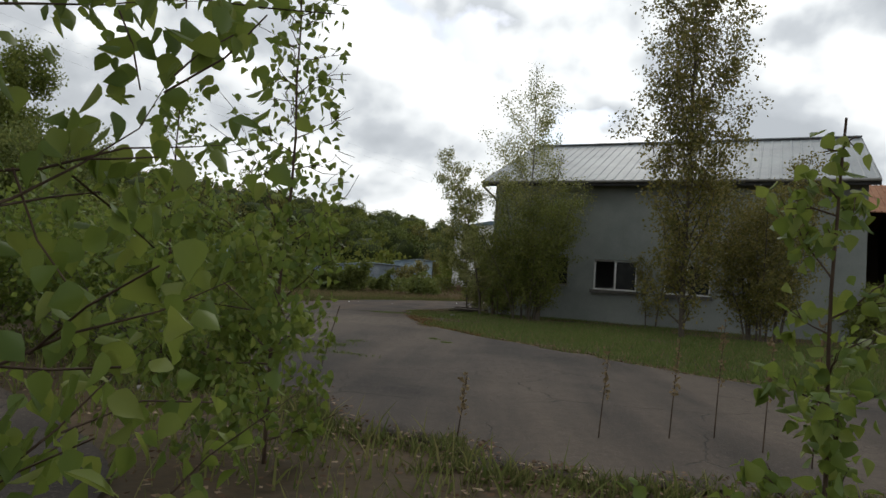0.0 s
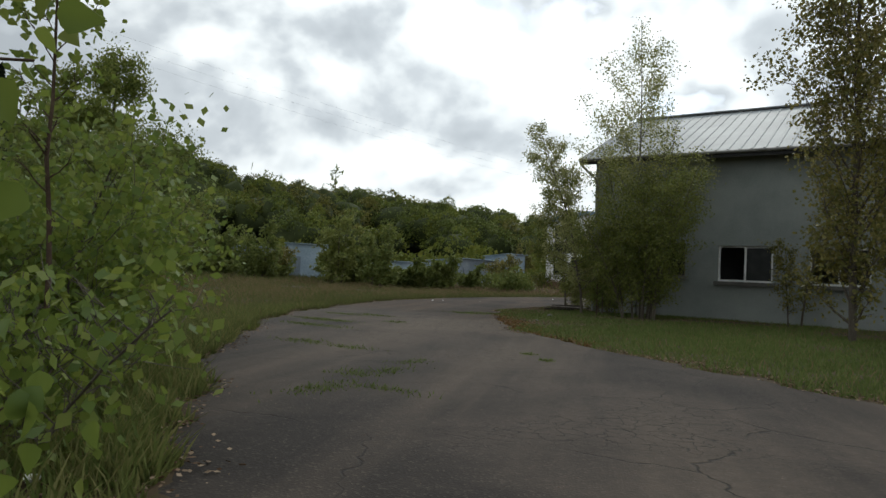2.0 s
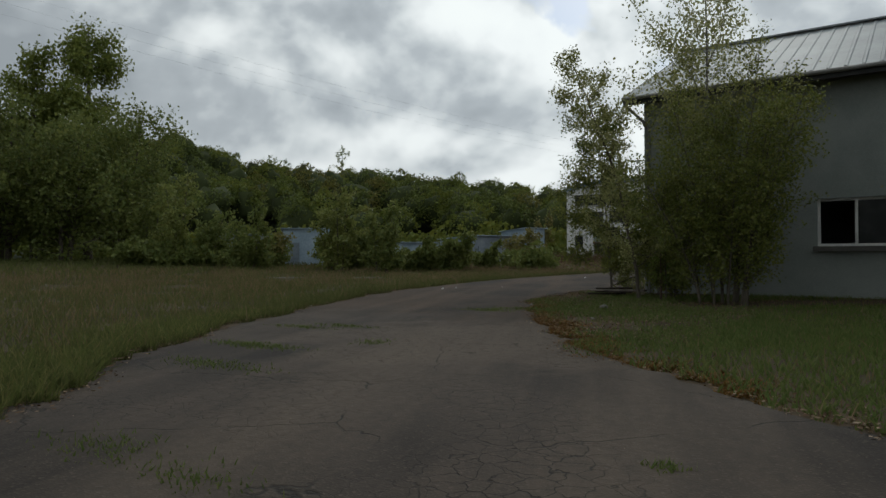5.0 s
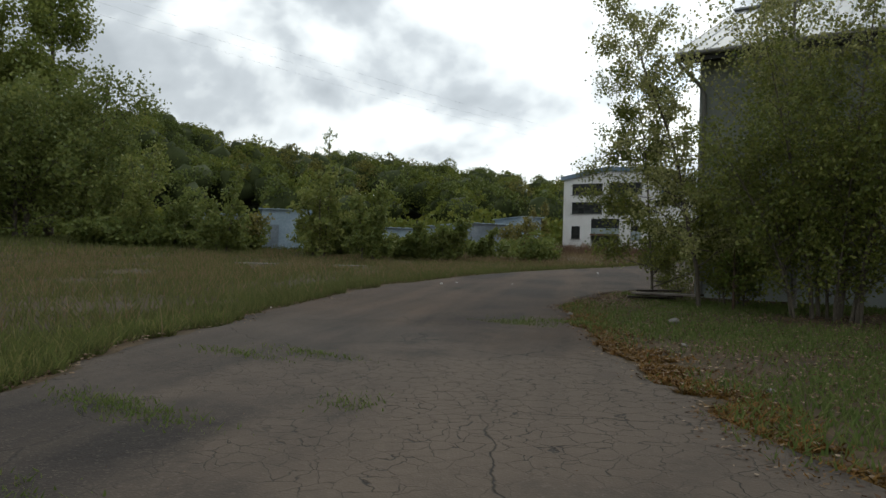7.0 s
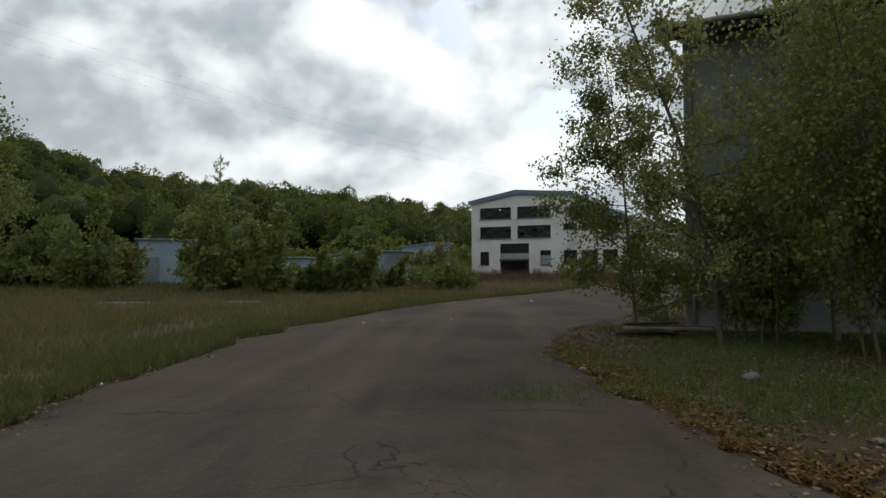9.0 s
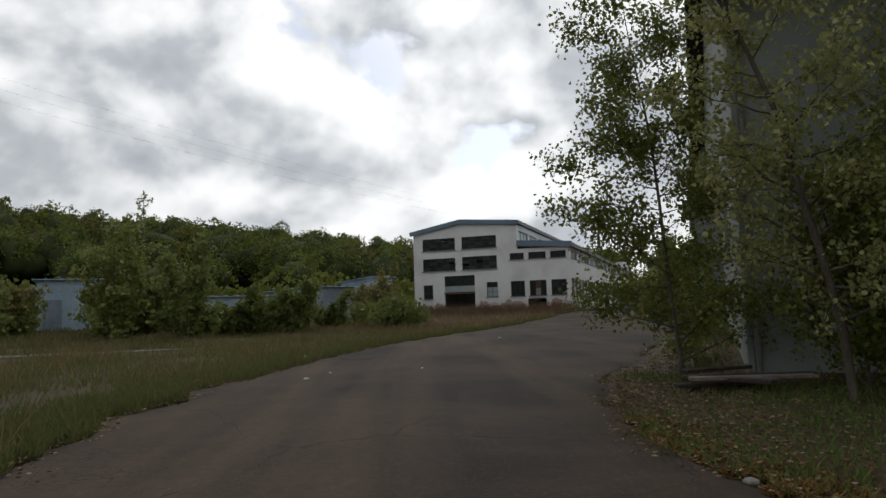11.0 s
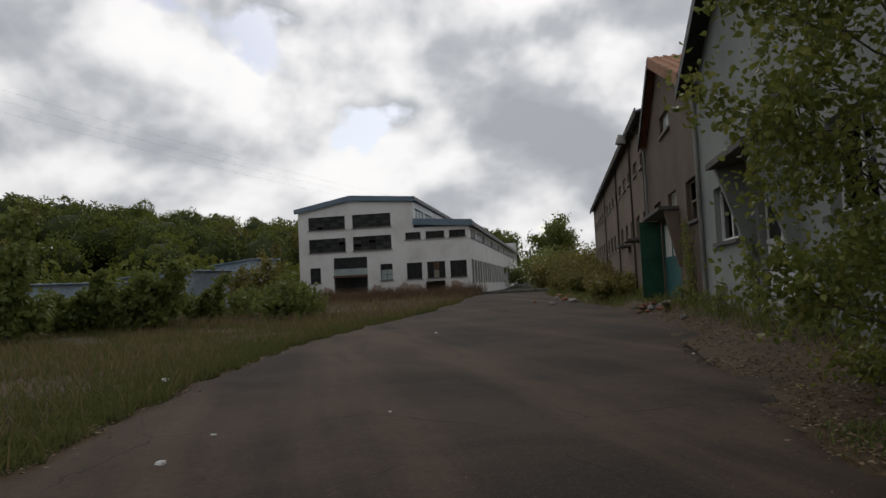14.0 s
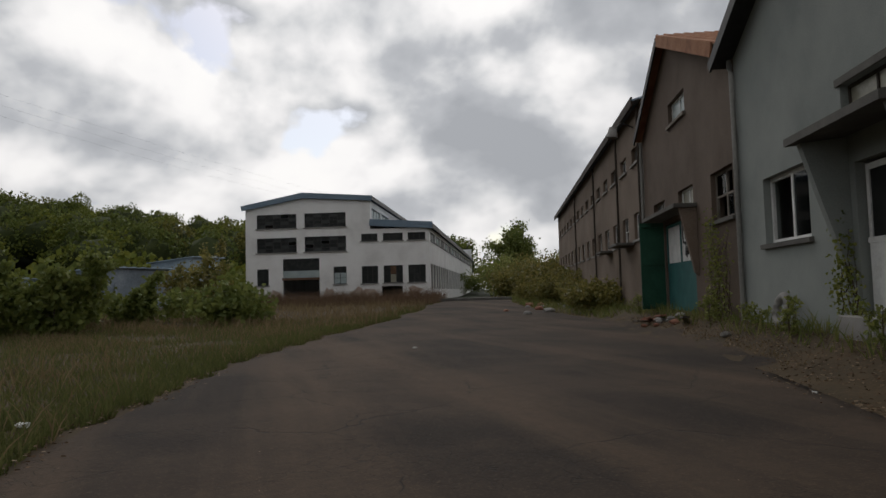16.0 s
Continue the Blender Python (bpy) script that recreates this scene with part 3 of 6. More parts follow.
def window(parent, put, u0, u1, z0, z1, cols=2, rows=1, frame_mat=None, pane_mat=None, sill_mat=None, recess=0.12, bar=0.06, missing=(), sill_out=0.08, sill_h=0.09, name="window", pane_mats=None):
    """A window in an opening: frame with glazing bars, panes (some gone) and a sill."""
    win = new(name)
    win.parent = parent
    bm = bmesh.new()
    r0, r1 = recess, recess + 0.06
    pbox(bm, put, u0, u0 + bar, r0, r1, z0, z1), pbox(bm, put, u1 - bar, u1, r0, r1, z0, z1)
    pbox(bm, put, u0 + bar, u1 - bar, r0, r1, z0, z0 + bar), pbox(bm, put, u0 + bar, u1 - bar, r0, r1, z1 - bar, z1)
    du, dz = (u1 - u0 - 2 * bar) / cols, (z1 - z0 - 2 * bar) / rows
    for c in range(1, cols):
        u = u0 + bar + c * du
        pbox(bm, put, u - bar / 2, u + bar / 2, r0 + 0.004, r1 - 0.004, z0 + bar, z1 - bar)
    for r in range(1, rows):
        z = z0 + bar + r * dz
        pbox(bm, put, u0 + bar, u1 - bar, r0 + 0.008, r1 - 0.008, z - bar / 3, z + bar / 3)
    part("window_frame", bm, frame_mat or WHITE_PAINT, win)
    for c in range(cols):
        for r in range(rows):
            if (c, r) in missing:
                continue
            a, z = u0 + bar + c * du, z0 + bar + r * dz
            bm = bmesh.new()
            pbox(bm, put, a, a + du, r0 + 0.025, r0 + 0.031, z, z + dz)
            ob = part("pane", bm, (pane_mats or {}).get((c, r), pane_mat or GLASS), win)
            ob.visible_shadow = False
    if sill_mat:
        bm = bmesh.new()
        pbox(bm, put, u0 - 0.1, u1 + 0.1, -sill_out, recess, z0 - sill_h, z0 - 0.003)
        part("window_sill", bm, sill_mat, win)
    return win


def sheet_roof(parent, name, a, b, c, d, mat, pitch=0.9, rib=0.035, thick=0.05, label=""):
    """A ribbed metal roof slope: eave a-b, ridge d-c; ribs run from eave to ridge."""
    a, b, c, d = (Vector(p) for p in (a, b, c, d))
    n = max(2, int((b - a).length / pitch))
    up = (b - a).cross(d - a).normalized()
    if up.z < 0:
        up = -up
    rows = []
    for i in range(n):
        for f, h in ((0, 0), (0.72, 0), (0.78, rib), (0.94, rib)):
            t = (i + f) / n
            rows.append((t, h))
    rows.append((1, 0))
    bm = bmesh.new()
    prev = None
    for t, h in rows:
        p, q = a.lerp(b, t) + up * h, d.lerp(c, t) + up * h
        ring = [bm.verts.new(x) for x in (p, q, q - up * (h + thick), p - up * (h + thick))]
        if prev:
            for k in range(4):
                bm.faces.new((prev[k], ring[k], ring[(k + 1) % 4], prev[(k + 1) % 4]))
        else:
            bm.faces.new(ring)
        prev = ring
    bm.faces.new(prev[::-1])
    return part(name, bm, mat, parent, label)


def beam(parent, name, p, q, wide, high, mat, label=""):
    """A straight bar from p to q."""
    p, q = Vector(p), Vector(q)
    m = Matrix.Translation((p + q) / 2) @ (q - p).to_track_quat("X", "Z").to_matrix().to_4x4()
    bm = bmesh.new()
    L = (q - p).length / 2
    add_box(bm, (-L, -wide / 2, -high / 2), (L, wide / 2, high / 2), 0, m)
    return part(name, bm, mat, parent, label)


def pipe(parent, name, pts, r, mat, segs=8, label=""):
    v, f = tube_np(pts, [r] * len(pts), segs)
    ob = mesh_np(name, v, f, mat, parent, flat=False)
    return tagged(ob, label) if label else ob


# ---- ground and road ----
def axis(lo, hi, fine_lo, fine_hi, step, coarse):
    a = list(np.arange(fine_lo, fine_hi + 1e-6, step))
    v, s = fine_hi, step
    while v < hi:
        s = min(coarse, s * 1.25)
        v += s
        a.append(v)
    v, s = fine_lo, step
    while v > lo:
        s = min(coarse, s * 1.25)
        v -= s
        a.insert(0, v)
    return np.array(a)


gxs, gys = axis(-1500, 1500, -40, 18, 0.7, 120), axis(-1500, 1500, -20, 90, 0.7, 120)
GX, GY = np.meshgrid(gxs, gys)
rg = np.random.default_rng(1)
GZ = ground_z(GX, GY) + rg.normal(0, 0.012, GX.shape)
nx, ny = len(gxs), len(gys)
gi, gj = np.meshgrid(np.arange(ny - 1), np.arange(nx - 1), indexing="ij")
GF = np.stack([gi * nx + gj, gi * nx + gj + 1, (gi + 1) * nx + gj + 1, (gi + 1) * nx + gj], -1).reshape(-1, 4)
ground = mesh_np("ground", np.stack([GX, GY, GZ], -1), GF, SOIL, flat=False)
tagged(ground, "brown soil with thin grass round the yard", "ground", kind="structure")

# the yard's two edges, in pairs: towards the buildings, towards the meadow
EDGE_IN = [(30, 0.6), (16, 0.2), (8, 0.0), (5.2, 0.0), (3.5, 0.2), (1.9, 1.2), (0.0, 2.5), (-0.6, 3.1), (-1.8, 3.8), (-4.2, 6.0), (-5.3, 7.3), (-7.0, 9.8), (-8.4, 12.4), (-9.5, 15.2), (-9.9, 18.0), (-9.7, 22), (-9.3, 27), (-9.0, 34), (-9.2, 42), (-10.8, 50), (-12.5, 62), (-13, 80), (-13, 110)]
EDGE_OUT = [(30, -4), (16, -4), (8, -4.4), (5.6, -5.3), (4.2, -6.1), (2.8, -6.8), (1.2, -6.3), (-1.0, -4.9), (-2.5, -3.7), (-4.6, -1.9), (-7.1, 0.4), (-8.7, 2.6), (-11.0, 6.4), (-13.4, 10.8), (-14.8, 14.0), (-15.8, 17.2), (-17.2, 22.0), (-18.2, 28), (-18.6, 36), (-18.3, 44), (-18.2, 52), (-18.3, 64), (-18.6, 82)]


def curve(points, n):
    """A smooth line through the points (Catmull-Rom), n steps a span."""
    P = np.array([points[0], *points, points[-1]], float)
    t = np.linspace(0, 1, n, endpoint=False)[:, None]
    out = [0.5 * (2 * b + (c - a) * t + (2 * a - 5 * b + 4 * c - d) * t ** 2 + (3 * b - a - 3 * c + d) * t ** 3) for a, b, c, d in zip(P, P[1:], P[2:], P[3:])]
    return np.concatenate([*out, P[-1:]])


LINE_IN, LINE_OUT = curve(EDGE_IN, 14), curve(EDGE_OUT, 14)
rough_edge = np.random.default_rng(4)
for line in (LINE_IN, LINE_OUT):
    d = np.gradient(line, axis=0)
    d /= np.linalg.norm(d, axis=1, keepdims=True) + 1e-9
    k = rough_edge.normal(0, 1, len(line))
    k = 0.10 * k + 0.32 * np.convolve(k, np.ones(7) / 7, "same")
    line += np.column_stack([-d[:, 1], d[:, 0]]) * k[:, None]
across = np.linspace(0, 1, 31)
SOFT_IN, SOFT_OUT = curve(EDGE_IN, 14), curve(EDGE_OUT, 14)
RV = SOFT_IN[:, None] * (1 - across[None, :, None]) + SOFT_OUT[:, None] * across[None, :, None]
RV[:, 0], RV[:, -1] = LINE_IN, LINE_OUT
RZ = ground_z(RV[..., 0], RV[..., 1]) + 0.035
RZ[:, 0] -= 0.05
RZ[:, -1] -= 0.05
ri, rj = np.meshgrid(np.arange(len(RV) - 1), np.arange(30), indexing="ij")
RF = np.stack([ri * 31 + rj, ri * 31 + rj + 1, (ri + 1) * 31 + rj + 1, (ri + 1) * 31 + rj], -1).reshape(-1, 4)
road = mesh_np("road", np.concatenate([RV, RZ[..., None]], -1), RF[:, ::-1], ASPHALT, flat=False)
tagged(road, "worn grey asphalt yard with cracks and pale tracks", "road", kind="structure")
# a second paved patch beyond the strip of saplings
pv = curve([(1.5, -12.5), (1.6, -9.6), (0.9, -8.0), (-1.6, -7.0), (-2.9, -6.6), (-6, -5.2), (-11, -4.2), (-16, -5), (-17, -11)], 10)
pv = np.concatenate([pv, [[-14, -16], [0, -16]]])
PAVED = pv.copy()
pave = mesh_np("pavement", np.column_stack([pv, ground_z(pv[:, 0], pv[:, 1]) + 0.03]), [np.arange(len(pv))[None, :]], ASPHALT)
tagged(pave, "dark old asphalt patch beside the saplings", "pavement", kind="structure")


def in_road(x, y):
    """True where the yard's asphalt lies."""
    poly = np.concatenate([LINE_IN, LINE_OUT[::-1]])
    return inside(poly, x, y)


def inside(poly, x, y):
    r = np.zeros(len(x), bool)
    j = len(poly) - 1
    for i in range(len(poly)):
        xi, yi, xj, yj = *poly[i], *poly[j]
        if yi != yj:
            r ^= ((yi > y) != (yj > y)) & (x < (xj - xi) * (y - yi) / (yj - yi) + xi)
        j = i
    return r


# ---- grey workshop ----
G = thing("workshop_building", (0, 0, 0), "grey rendered two-storey workshop with ribbed sheet-metal gable roof", "building")
GX0, GX1, GY0, GY1, GE, GRIDGE = -8.0, 7.0, 19.3, 31.95, 6.35, 25.62
west = lambda u, w, z: (GX0 + w, u, z)
south = lambda u, w, z: (u, GY0 + w, z)
GSL = 0.44
top_w = lambda u: GE + GSL * min(u - GY0, GY1 - u)
WEST_OPEN = [(28.55, 30.58, 2.02, 3.32), (25.0, 27.0, 0.80, 3.0), (24.9, 27.3, 3.72, 4.22), (22.0, 23.5, 2.02, 3.36)]
SOUTH_OPEN = [(-6.15, -4.35, 1.55, 2.82), (-3.2, -1.35, 1.42, 2.73), (-0.22, 1.6, 1.4, 2.7), (2.9, 4.6, 1.36, 2.66)]
part("wall_west", wall_bm(GY0, GY1, -0.4, top_w, WEST_OPEN, 0.3, west, (GRIDGE,)), PLASTER_GREY, G)
part("wall_south", wall_bm(GX0 + 0.3, GX1 - 0.3, -0.4, lambda u: GE, SOUTH_OPEN, 0.3, south), PLASTER_GREY, G)
part("wall_east", wall_bm(GY0, GY1, -0.4, top_w, [], 0.3, lambda u, w, z: (GX1 - w, u, z), (GRIDGE,)), PLASTER_GREY, G)
part("wall_north", wall_bm(GX0 + 0.3, GX1 - 0.3, -0.4, lambda u: GE, [], 0.3, lambda u, w, z: (u, GY1 - w, z)), PLASTER_GREY, G)
part("upper_floor", box_bm((GX0 + 0.3, GY0 + 0.3, 3.42), (GX1 - 0.3, GY1 - 0.3, 3.6)), DARK_CONCRETE, G)
zr = GE + GSL * (GRIDGE - GY0) + 0.08
oe, ov = 0.69, 0.42
sheet_roof(G, "roof", (GX0 - ov, GY0 - oe, GE - GSL * oe + 0.08), (GX1 + 0.3, GY0 - oe, GE - GSL * oe + 0.08), (GX1 + 0.3, GRIDGE, zr), (GX0 - ov, GRIDGE, zr), ROOF_SHEET, pitch=0.4, rib=0.022, label="grey ribbed sheet-metal slope")
sheet_roof(G, "roof", (GX1 + 0.3, GY1 + 0.3, GE - GSL * 0.3 + 0.08), (GX0 - ov, GY1 + 0.3, GE - GSL * 0.3 + 0.08), (GX0 - ov, GRIDGE, zr), (GX1 + 0.3, GRIDGE, zr), ROOF_SHEET, pitch=0.4, rib=0.022)
beam(G, "ridge_cap", (GX0 - ov - 0.02, GRIDGE, zr + 0.05), (GX1 + 0.32, GRIDGE, zr + 0.05), 0.35, 0.05, ROOF_SHEET)
beam(G, "fascia", (GX0 - ov, GY0 - oe + 0.03, GE - 0.38), (GX1 + 0.3, GY0 - oe + 0.03, GE - 0.38), 0.04, 0.2, FASCIA)
part("soffit", box_bm((GX0 - ov + 0.02, GY0 - oe + 0.06, GE - 0.36), (GX1 + 0.28, GY0 - 0.004, GE - 0.32)), FASCIA, G)
for ya, yb in ((GY0 - oe, GRIDGE), (GY1 + 0.3, GRIDGE)):
    za = GE + GSL * (-oe if ya < GRIDGE else -0.3)
    for xx in (GX0 - ov, GX1 + 0.3):
        beam(G, "verge_board", (xx, ya, za - 0.06), (xx, yb, zr - 0.14), 0.05, 0.26, FASCIA)
    part("verge_soffit", wall_bm(min(ya, yb), max(ya, yb), 0, lambda u: 0.02, [], ov - 0.02, lambda u, w, z, ya=ya, yb=yb, za=za: (GX0 - ov + 0.02 + w, u, z + za + (zr - 0.08 - za) * (u - ya) / (yb - ya) - 0.1)), FASCIA, G)
pipe(G, "gutter", [(GX0 - ov - 0.02, GY0 - oe - 0.06, GE - 0.3), (GX1 + 0.32, GY0 - oe - 0.06, GE - 0.3)], 0.065, ZINC)
pipe(G, "downpipe", [(GX0 - ov + 0.05, GY0 - oe - 0.05, GE - 0.34), (GX0 - ov + 0.08, GY0 - oe + 0.03, GE - 0.52), (GX0 + 0.02, GY0 - 0.16, GE - 0.95), (GX0 + 0.14, GY0 - 0.07, GE - 1.2), (GX0 + 0.14, GY0 - 0.07, 0.0)], 0.05, ZINC)
pipe(G, "downpipe", [(GX0 - 0.05, GY1 + 0.12, GE - 0.05), (GX0 - 0.09, GY1 - 0.02, GE - 0.32), (GX0 - 0.09, GY1 - 0.12, GE - 0.5), (GX0 - 0.08, GY1 - 0.1, GE - 1.7), (GX0 - 0.08, GY1 - 0.1, 0.35)], 0.06, ZINC, label="pale weathered downpipe")
window(G, west, *WEST_OPEN[0][:2], *WEST_OPEN[0][2:], cols=2, sill_mat=DARK_CONCRETE, recess=0.14, bar=0.08, missing=((1, 0),))
window(G, west, *WEST_OPEN[2][:2], *WEST_OPEN[2][2:], cols=3, frame_mat=DARK_WOOD, pane_mat=FROSTED, recess=0.12, bar=0.05)
window(G, west, *WEST_OPEN[3][:2], *WEST_OPEN[3][2:], cols=2, sill_mat=DARK_CONCRETE, recess=0.16, bar=0.07)
part("lintel", box_bm((GX0 - 0.035, 24.8, 4.224), (GX0 - 0.002, 27.4, 4.34)), DARK_CONCRETE, G)
window(G, south, *SOUTH_OPEN[0][:2], *SOUTH_OPEN[0][2:], cols=2, frame_mat=OLD_WOOD, pane_mats={(0, 0): BOARD, (1, 0): GRIMY_PANE}, sill_mat=CONCRETE, sill_out=0.12)
for o in SOUTH_OPEN[1:]:
    window(G, south, *o, cols=2, sill_mat=DARK_CONCRETE, sill_out=0.14, sill_h=0.14, bar=0.07, pane_mat=GRIMY_PANE, missing=((0, 0),))
# glazed double door under a concrete canopy on two fins
door = new("door")
door.parent = G
for k, (a, b) in enumerate(((25.05, 25.98), (26.02, 26.95))):
    bm = bmesh.new()
    pbox(bm, west, a, b, 0.12, 0.17, 0.82, 1.85)
    pbox(bm, west, a, a + 0.09, 0.12, 0.17, 1.85, 2.95), pbox(bm, west, b - 0.09, b, 0.12, 0.17, 1.85, 2.95)
    pbox(bm, west, a + 0.09, b - 0.09, 0.12, 0.17, 2.86, 2.95)
    part("door_leaf", bm, BLUE_WHITE if k == 0 else WHITE_PAINT, door, "pale painted leaf" if k == 0 else "")
    bm = bmesh.new()
    pbox(bm, west, a - 0.01, b + 0.01, 0.10, 0.12, 1.80, 1.88)
    part("mid_rail", bm, WHITE_PAINT, door)
    bm = bmesh.new()
    pbox(bm, west, a + 0.09, b - 0.09, 0.14, 0.146, 1.88, 2.86)
    part("pane", bm, GRIMY_PANE, door)
part("handle", box_bm((GX0 + 0.06, 25.9, 1.62), (GX0 + 0.10, 25.93, 1.78)), FASCIA, door)
part("door_step", box_bm((GX0 - 0.28, 24.8, 0.2), (GX0 + 0.1, 27.2, 0.76), 0.02), CONCRETE, G)
canopy = new("canopy")
canopy.parent = G
bm = bmesh.new()
pr = [bm.verts.new((x, y, z)) for y in (24.7, 27.42) for x, z in ((GX0 - 0.002, 3.60), (GX0 - 0.82, 3.46), (GX0 - 0.82, 3.34), (GX0 - 0.002, 3.42))]
for q in ((0, 1, 2, 3), (7, 6, 5, 4), (0, 4, 5, 1), (1, 5, 6, 2), (2, 6, 7, 3), (3, 7, 4, 0)):
    bm.faces.new([pr[i] for i in q])
part("slab", bm, DARK_CONCRETE, canopy)
for y in (24.75, 27.16):
    bm = bmesh.new()
    pr = [bm.verts.new((x, yy, z)) for yy in (y, y + 0.14) for x, z in ((GX0 - 0.002, 3.41), (GX0 - 0.68, 3.345), (GX0 - 0.46, 2.6), (GX0 - 0.12, 1.5), (GX0 - 0.002, 1.2))]
    bm.faces.new(pr[:5]), bm.faces.new(pr[5:][::-1])
    for k in range(5):
        bm.faces.new((pr[k], pr[(k + 1) % 5], pr[(k + 1) % 5 + 5], pr[k + 5]))
    part("bracket", bm, PLASTER_GREY, canopy)

# ---- brown gabled building ----
B = thing("gabled_factory", (0, 0, 0), "brown rendered factory gable with orange roof verge and broken windows", "building")
BY0, BY1, BP, BZ0, BZP, BZ1 = 31.96, 42.0, 37.7, 6.6, 8.92, 6.6
top_b = lambda u: float(np.interp(u, (BY0, BP, BY1), (BZ0, BZP, BZ1)))
BX = -8.03
west_b = lambda u, w, z: (BX + w, u, z)
B_OPEN = [(32.25, 33.92, 2.8, 3.98), (35.55, 37.15, 3.5, 4.02), (38.9, 40.5, 3.5, 4.02), (36.0, 37.9, 6.14, 6.82), (35.6, 39.1, 0.5, 3.2)]
part("wall_west", wall_bm(BY0, BY1, 0.0, top_b, B_OPEN, 0.3, west_b, (BP,)), PLASTER_BROWN, B)
part("wall_north", box_bm((BX + 0.3, BY1 - 0.3, 0), (10, BY1 - 0.01, BZ1)), PLASTER_BROWN, B)
part("wall_east", wall_bm(BY0, BY1, 0.0, top_b, [], 0.3, lambda u, w, z: (10.3 - w, u, z), (BP,)), PLASTER_BROWN, B)
sheet_roof(B, "roof", (BX - 0.3, BY0 - 0.1, BZ0 + 0.02), (10.5, BY0 - 0.1, BZ0 + 0.02), (10.5, BP, BZP + 0.06), (BX - 0.3, BP, BZP + 0.06), ROOF_TILE, pitch=0.3, rib=0.04)
sheet_roof(B, "roof", (10.5, BY1 + 0.1, BZ1 + 0.02), (BX - 0.3, BY1 + 0.1, BZ1 + 0.02), (BX - 0.3, BP, BZP + 0.06), (10.5, BP, BZP + 0.06), ROOF_TILE, pitch=0.3, rib=0.04)
beam(B, "verge_board", (BX - 0.3, BY0 + 0.4, BZ0 + 0.02), (BX - 0.3, BP, BZP - 0.12), 0.05, 0.34, ROOF_TILE, "orange-brown verge")
beam(B, "verge_board", (BX - 0.3, BP, BZP - 0.1), (BX - 0.3, BY1, BZ1 - 0.06), 0.05, 0.24, FASCIA)
window(B, west_b, *B_OPEN[0], cols=2, rows=2, frame_mat=OLD_WOOD, sill_mat=DARK_CONCRETE, missing=((0, 1), (1, 0)), bar=0.07)
window(B, west_b, *B_OPEN[1], cols=2, frame_mat=WHITE_PAINT, pane_mat=FROSTED, bar=0.06)
window(B, west_b, *B_OPEN[2], cols=2, frame_mat=OLD_WOOD, pane_mat=GRIMY_PANE, bar=0.06)
window(B, west_b, *B_OPEN[3], cols=2, frame_mat=WHITE_PAINT, pane_mat=PALE_PANE, sill_mat=OLD_WOOD, bar=0.06)
gate = new("gate")
gate.parent = B
bm = bmesh.new()
pbox(bm, west_b, 35.64, 39.06, 0.06, 0.12, 0.52, 1.95)
part("lower_panel", bm, TEAL, gate, "teal painted steel panel")
bm = bmesh.new()
for a in (35.64, 37.3, 38.98):
    pbox(bm, west_b, a, a + 0.08, 0.05, 0.13, 1.955, 3.15)
pbox(bm, west_b, 35.64, 39.06, 0.05, 0.13, 3.08, 3.16)
part("gate_frame", bm, TEAL, gate)
for a in (35.72, 37.38):
    bm = bmesh.new()
    pbox(bm, west_b, a, a + 1.57, 0.085, 0.10, 1.96, 3.08)
    part("upper_panel", bm, WHITE_PAINT, gate, "white panel with black scrawl")
rs = np.random.default_rng(8)
for k in range(5):
    t = np.linspace(0, 1, 9)
    pts = np.column_stack([np.full(9, BX + 0.075), 36.0 + 0.24 * k + 0.16 * np.sin(t * 5 + k), 2.2 + 0.7 * t + 0.12 * np.cos(t * 9 + k)])
    pipe(gate, "scrawl", pts, 0.022, FASCIA, 5)
bm = bmesh.new()
add_box(bm, (BX - 0.78, 39.12, 0.52), (BX - 0.02, 39.18, 3.3))
for z in (0.6, 1.95, 3.15):
    add_box(bm, (BX - 0.76, 39.07, z), (BX - 0.04, 39.116, z + 0.08))
part("open_leaf", bm, GREEN_PAINT, gate, "dark green leaf standing open")
can2 = new("canopy")
can2.parent = B
part("slab", box_bm((BX - 0.62, 35.2, 3.34), (BX - 0.004, 39.5, 3.46), 0.01), DARK_CONCRETE, can2)
bm = bmesh.new()
pr = [bm.verts.new((x, y, z)) for y in (35.28, 35.43) for x, z in ((BX - 0.002, 3.335), (BX - 0.45, 3.335), (BX - 0.1, 1.6), (BX - 0.002, 1.5))]
for q in ((0, 1, 2, 3), (7, 6, 5, 4), (0, 4, 5, 1), (1, 5, 6, 2), (2, 6, 7, 3), (3, 7, 4, 0)):
    bm.faces.new([pr[i] for i in q])
part("bracket", bm, PLASTER_TAN, can2)
pipe(B, "downpipe", [(BX - 0.09, BY1 - 0.12, BZ1 - 0.1), (BX - 0.09, BY1 - 0.1, 0.5)], 0.06, ZINC)

# ---- long factory wing ----
Lw = thing("long_factory_wing", (0, 0, 0), "long tan rendered factory wing with two rows of small windows", "building")
LY0, LY1, LZ, LX = 42.02, 84.0, 8.2, -8.0
west_l = lambda u, w, z: (LX + w, u, z)
L_OPEN = []
for k in range(15):
    a = 42.95 + 2.72 * k
    L_OPEN += [(a, a + 1.4, 6.1, 6.72), (a, a + 1.4, 3.1, 4.15)]
part("wall_west", wall_bm(LY0, LY1, 0.0, lambda u: LZ, L_OPEN, 0.3, west_l), PLASTER_TAN, Lw)
part("wall_south", wall_bm(LX + 0.3, 9.7, 0.0, lambda u: LZ + 0.26 * min(u + 8, 10 - u), [], 0.3, lambda u, w, z: (u, LY0 + w, z), (1.0,)), ROOF_BLUE, Lw)
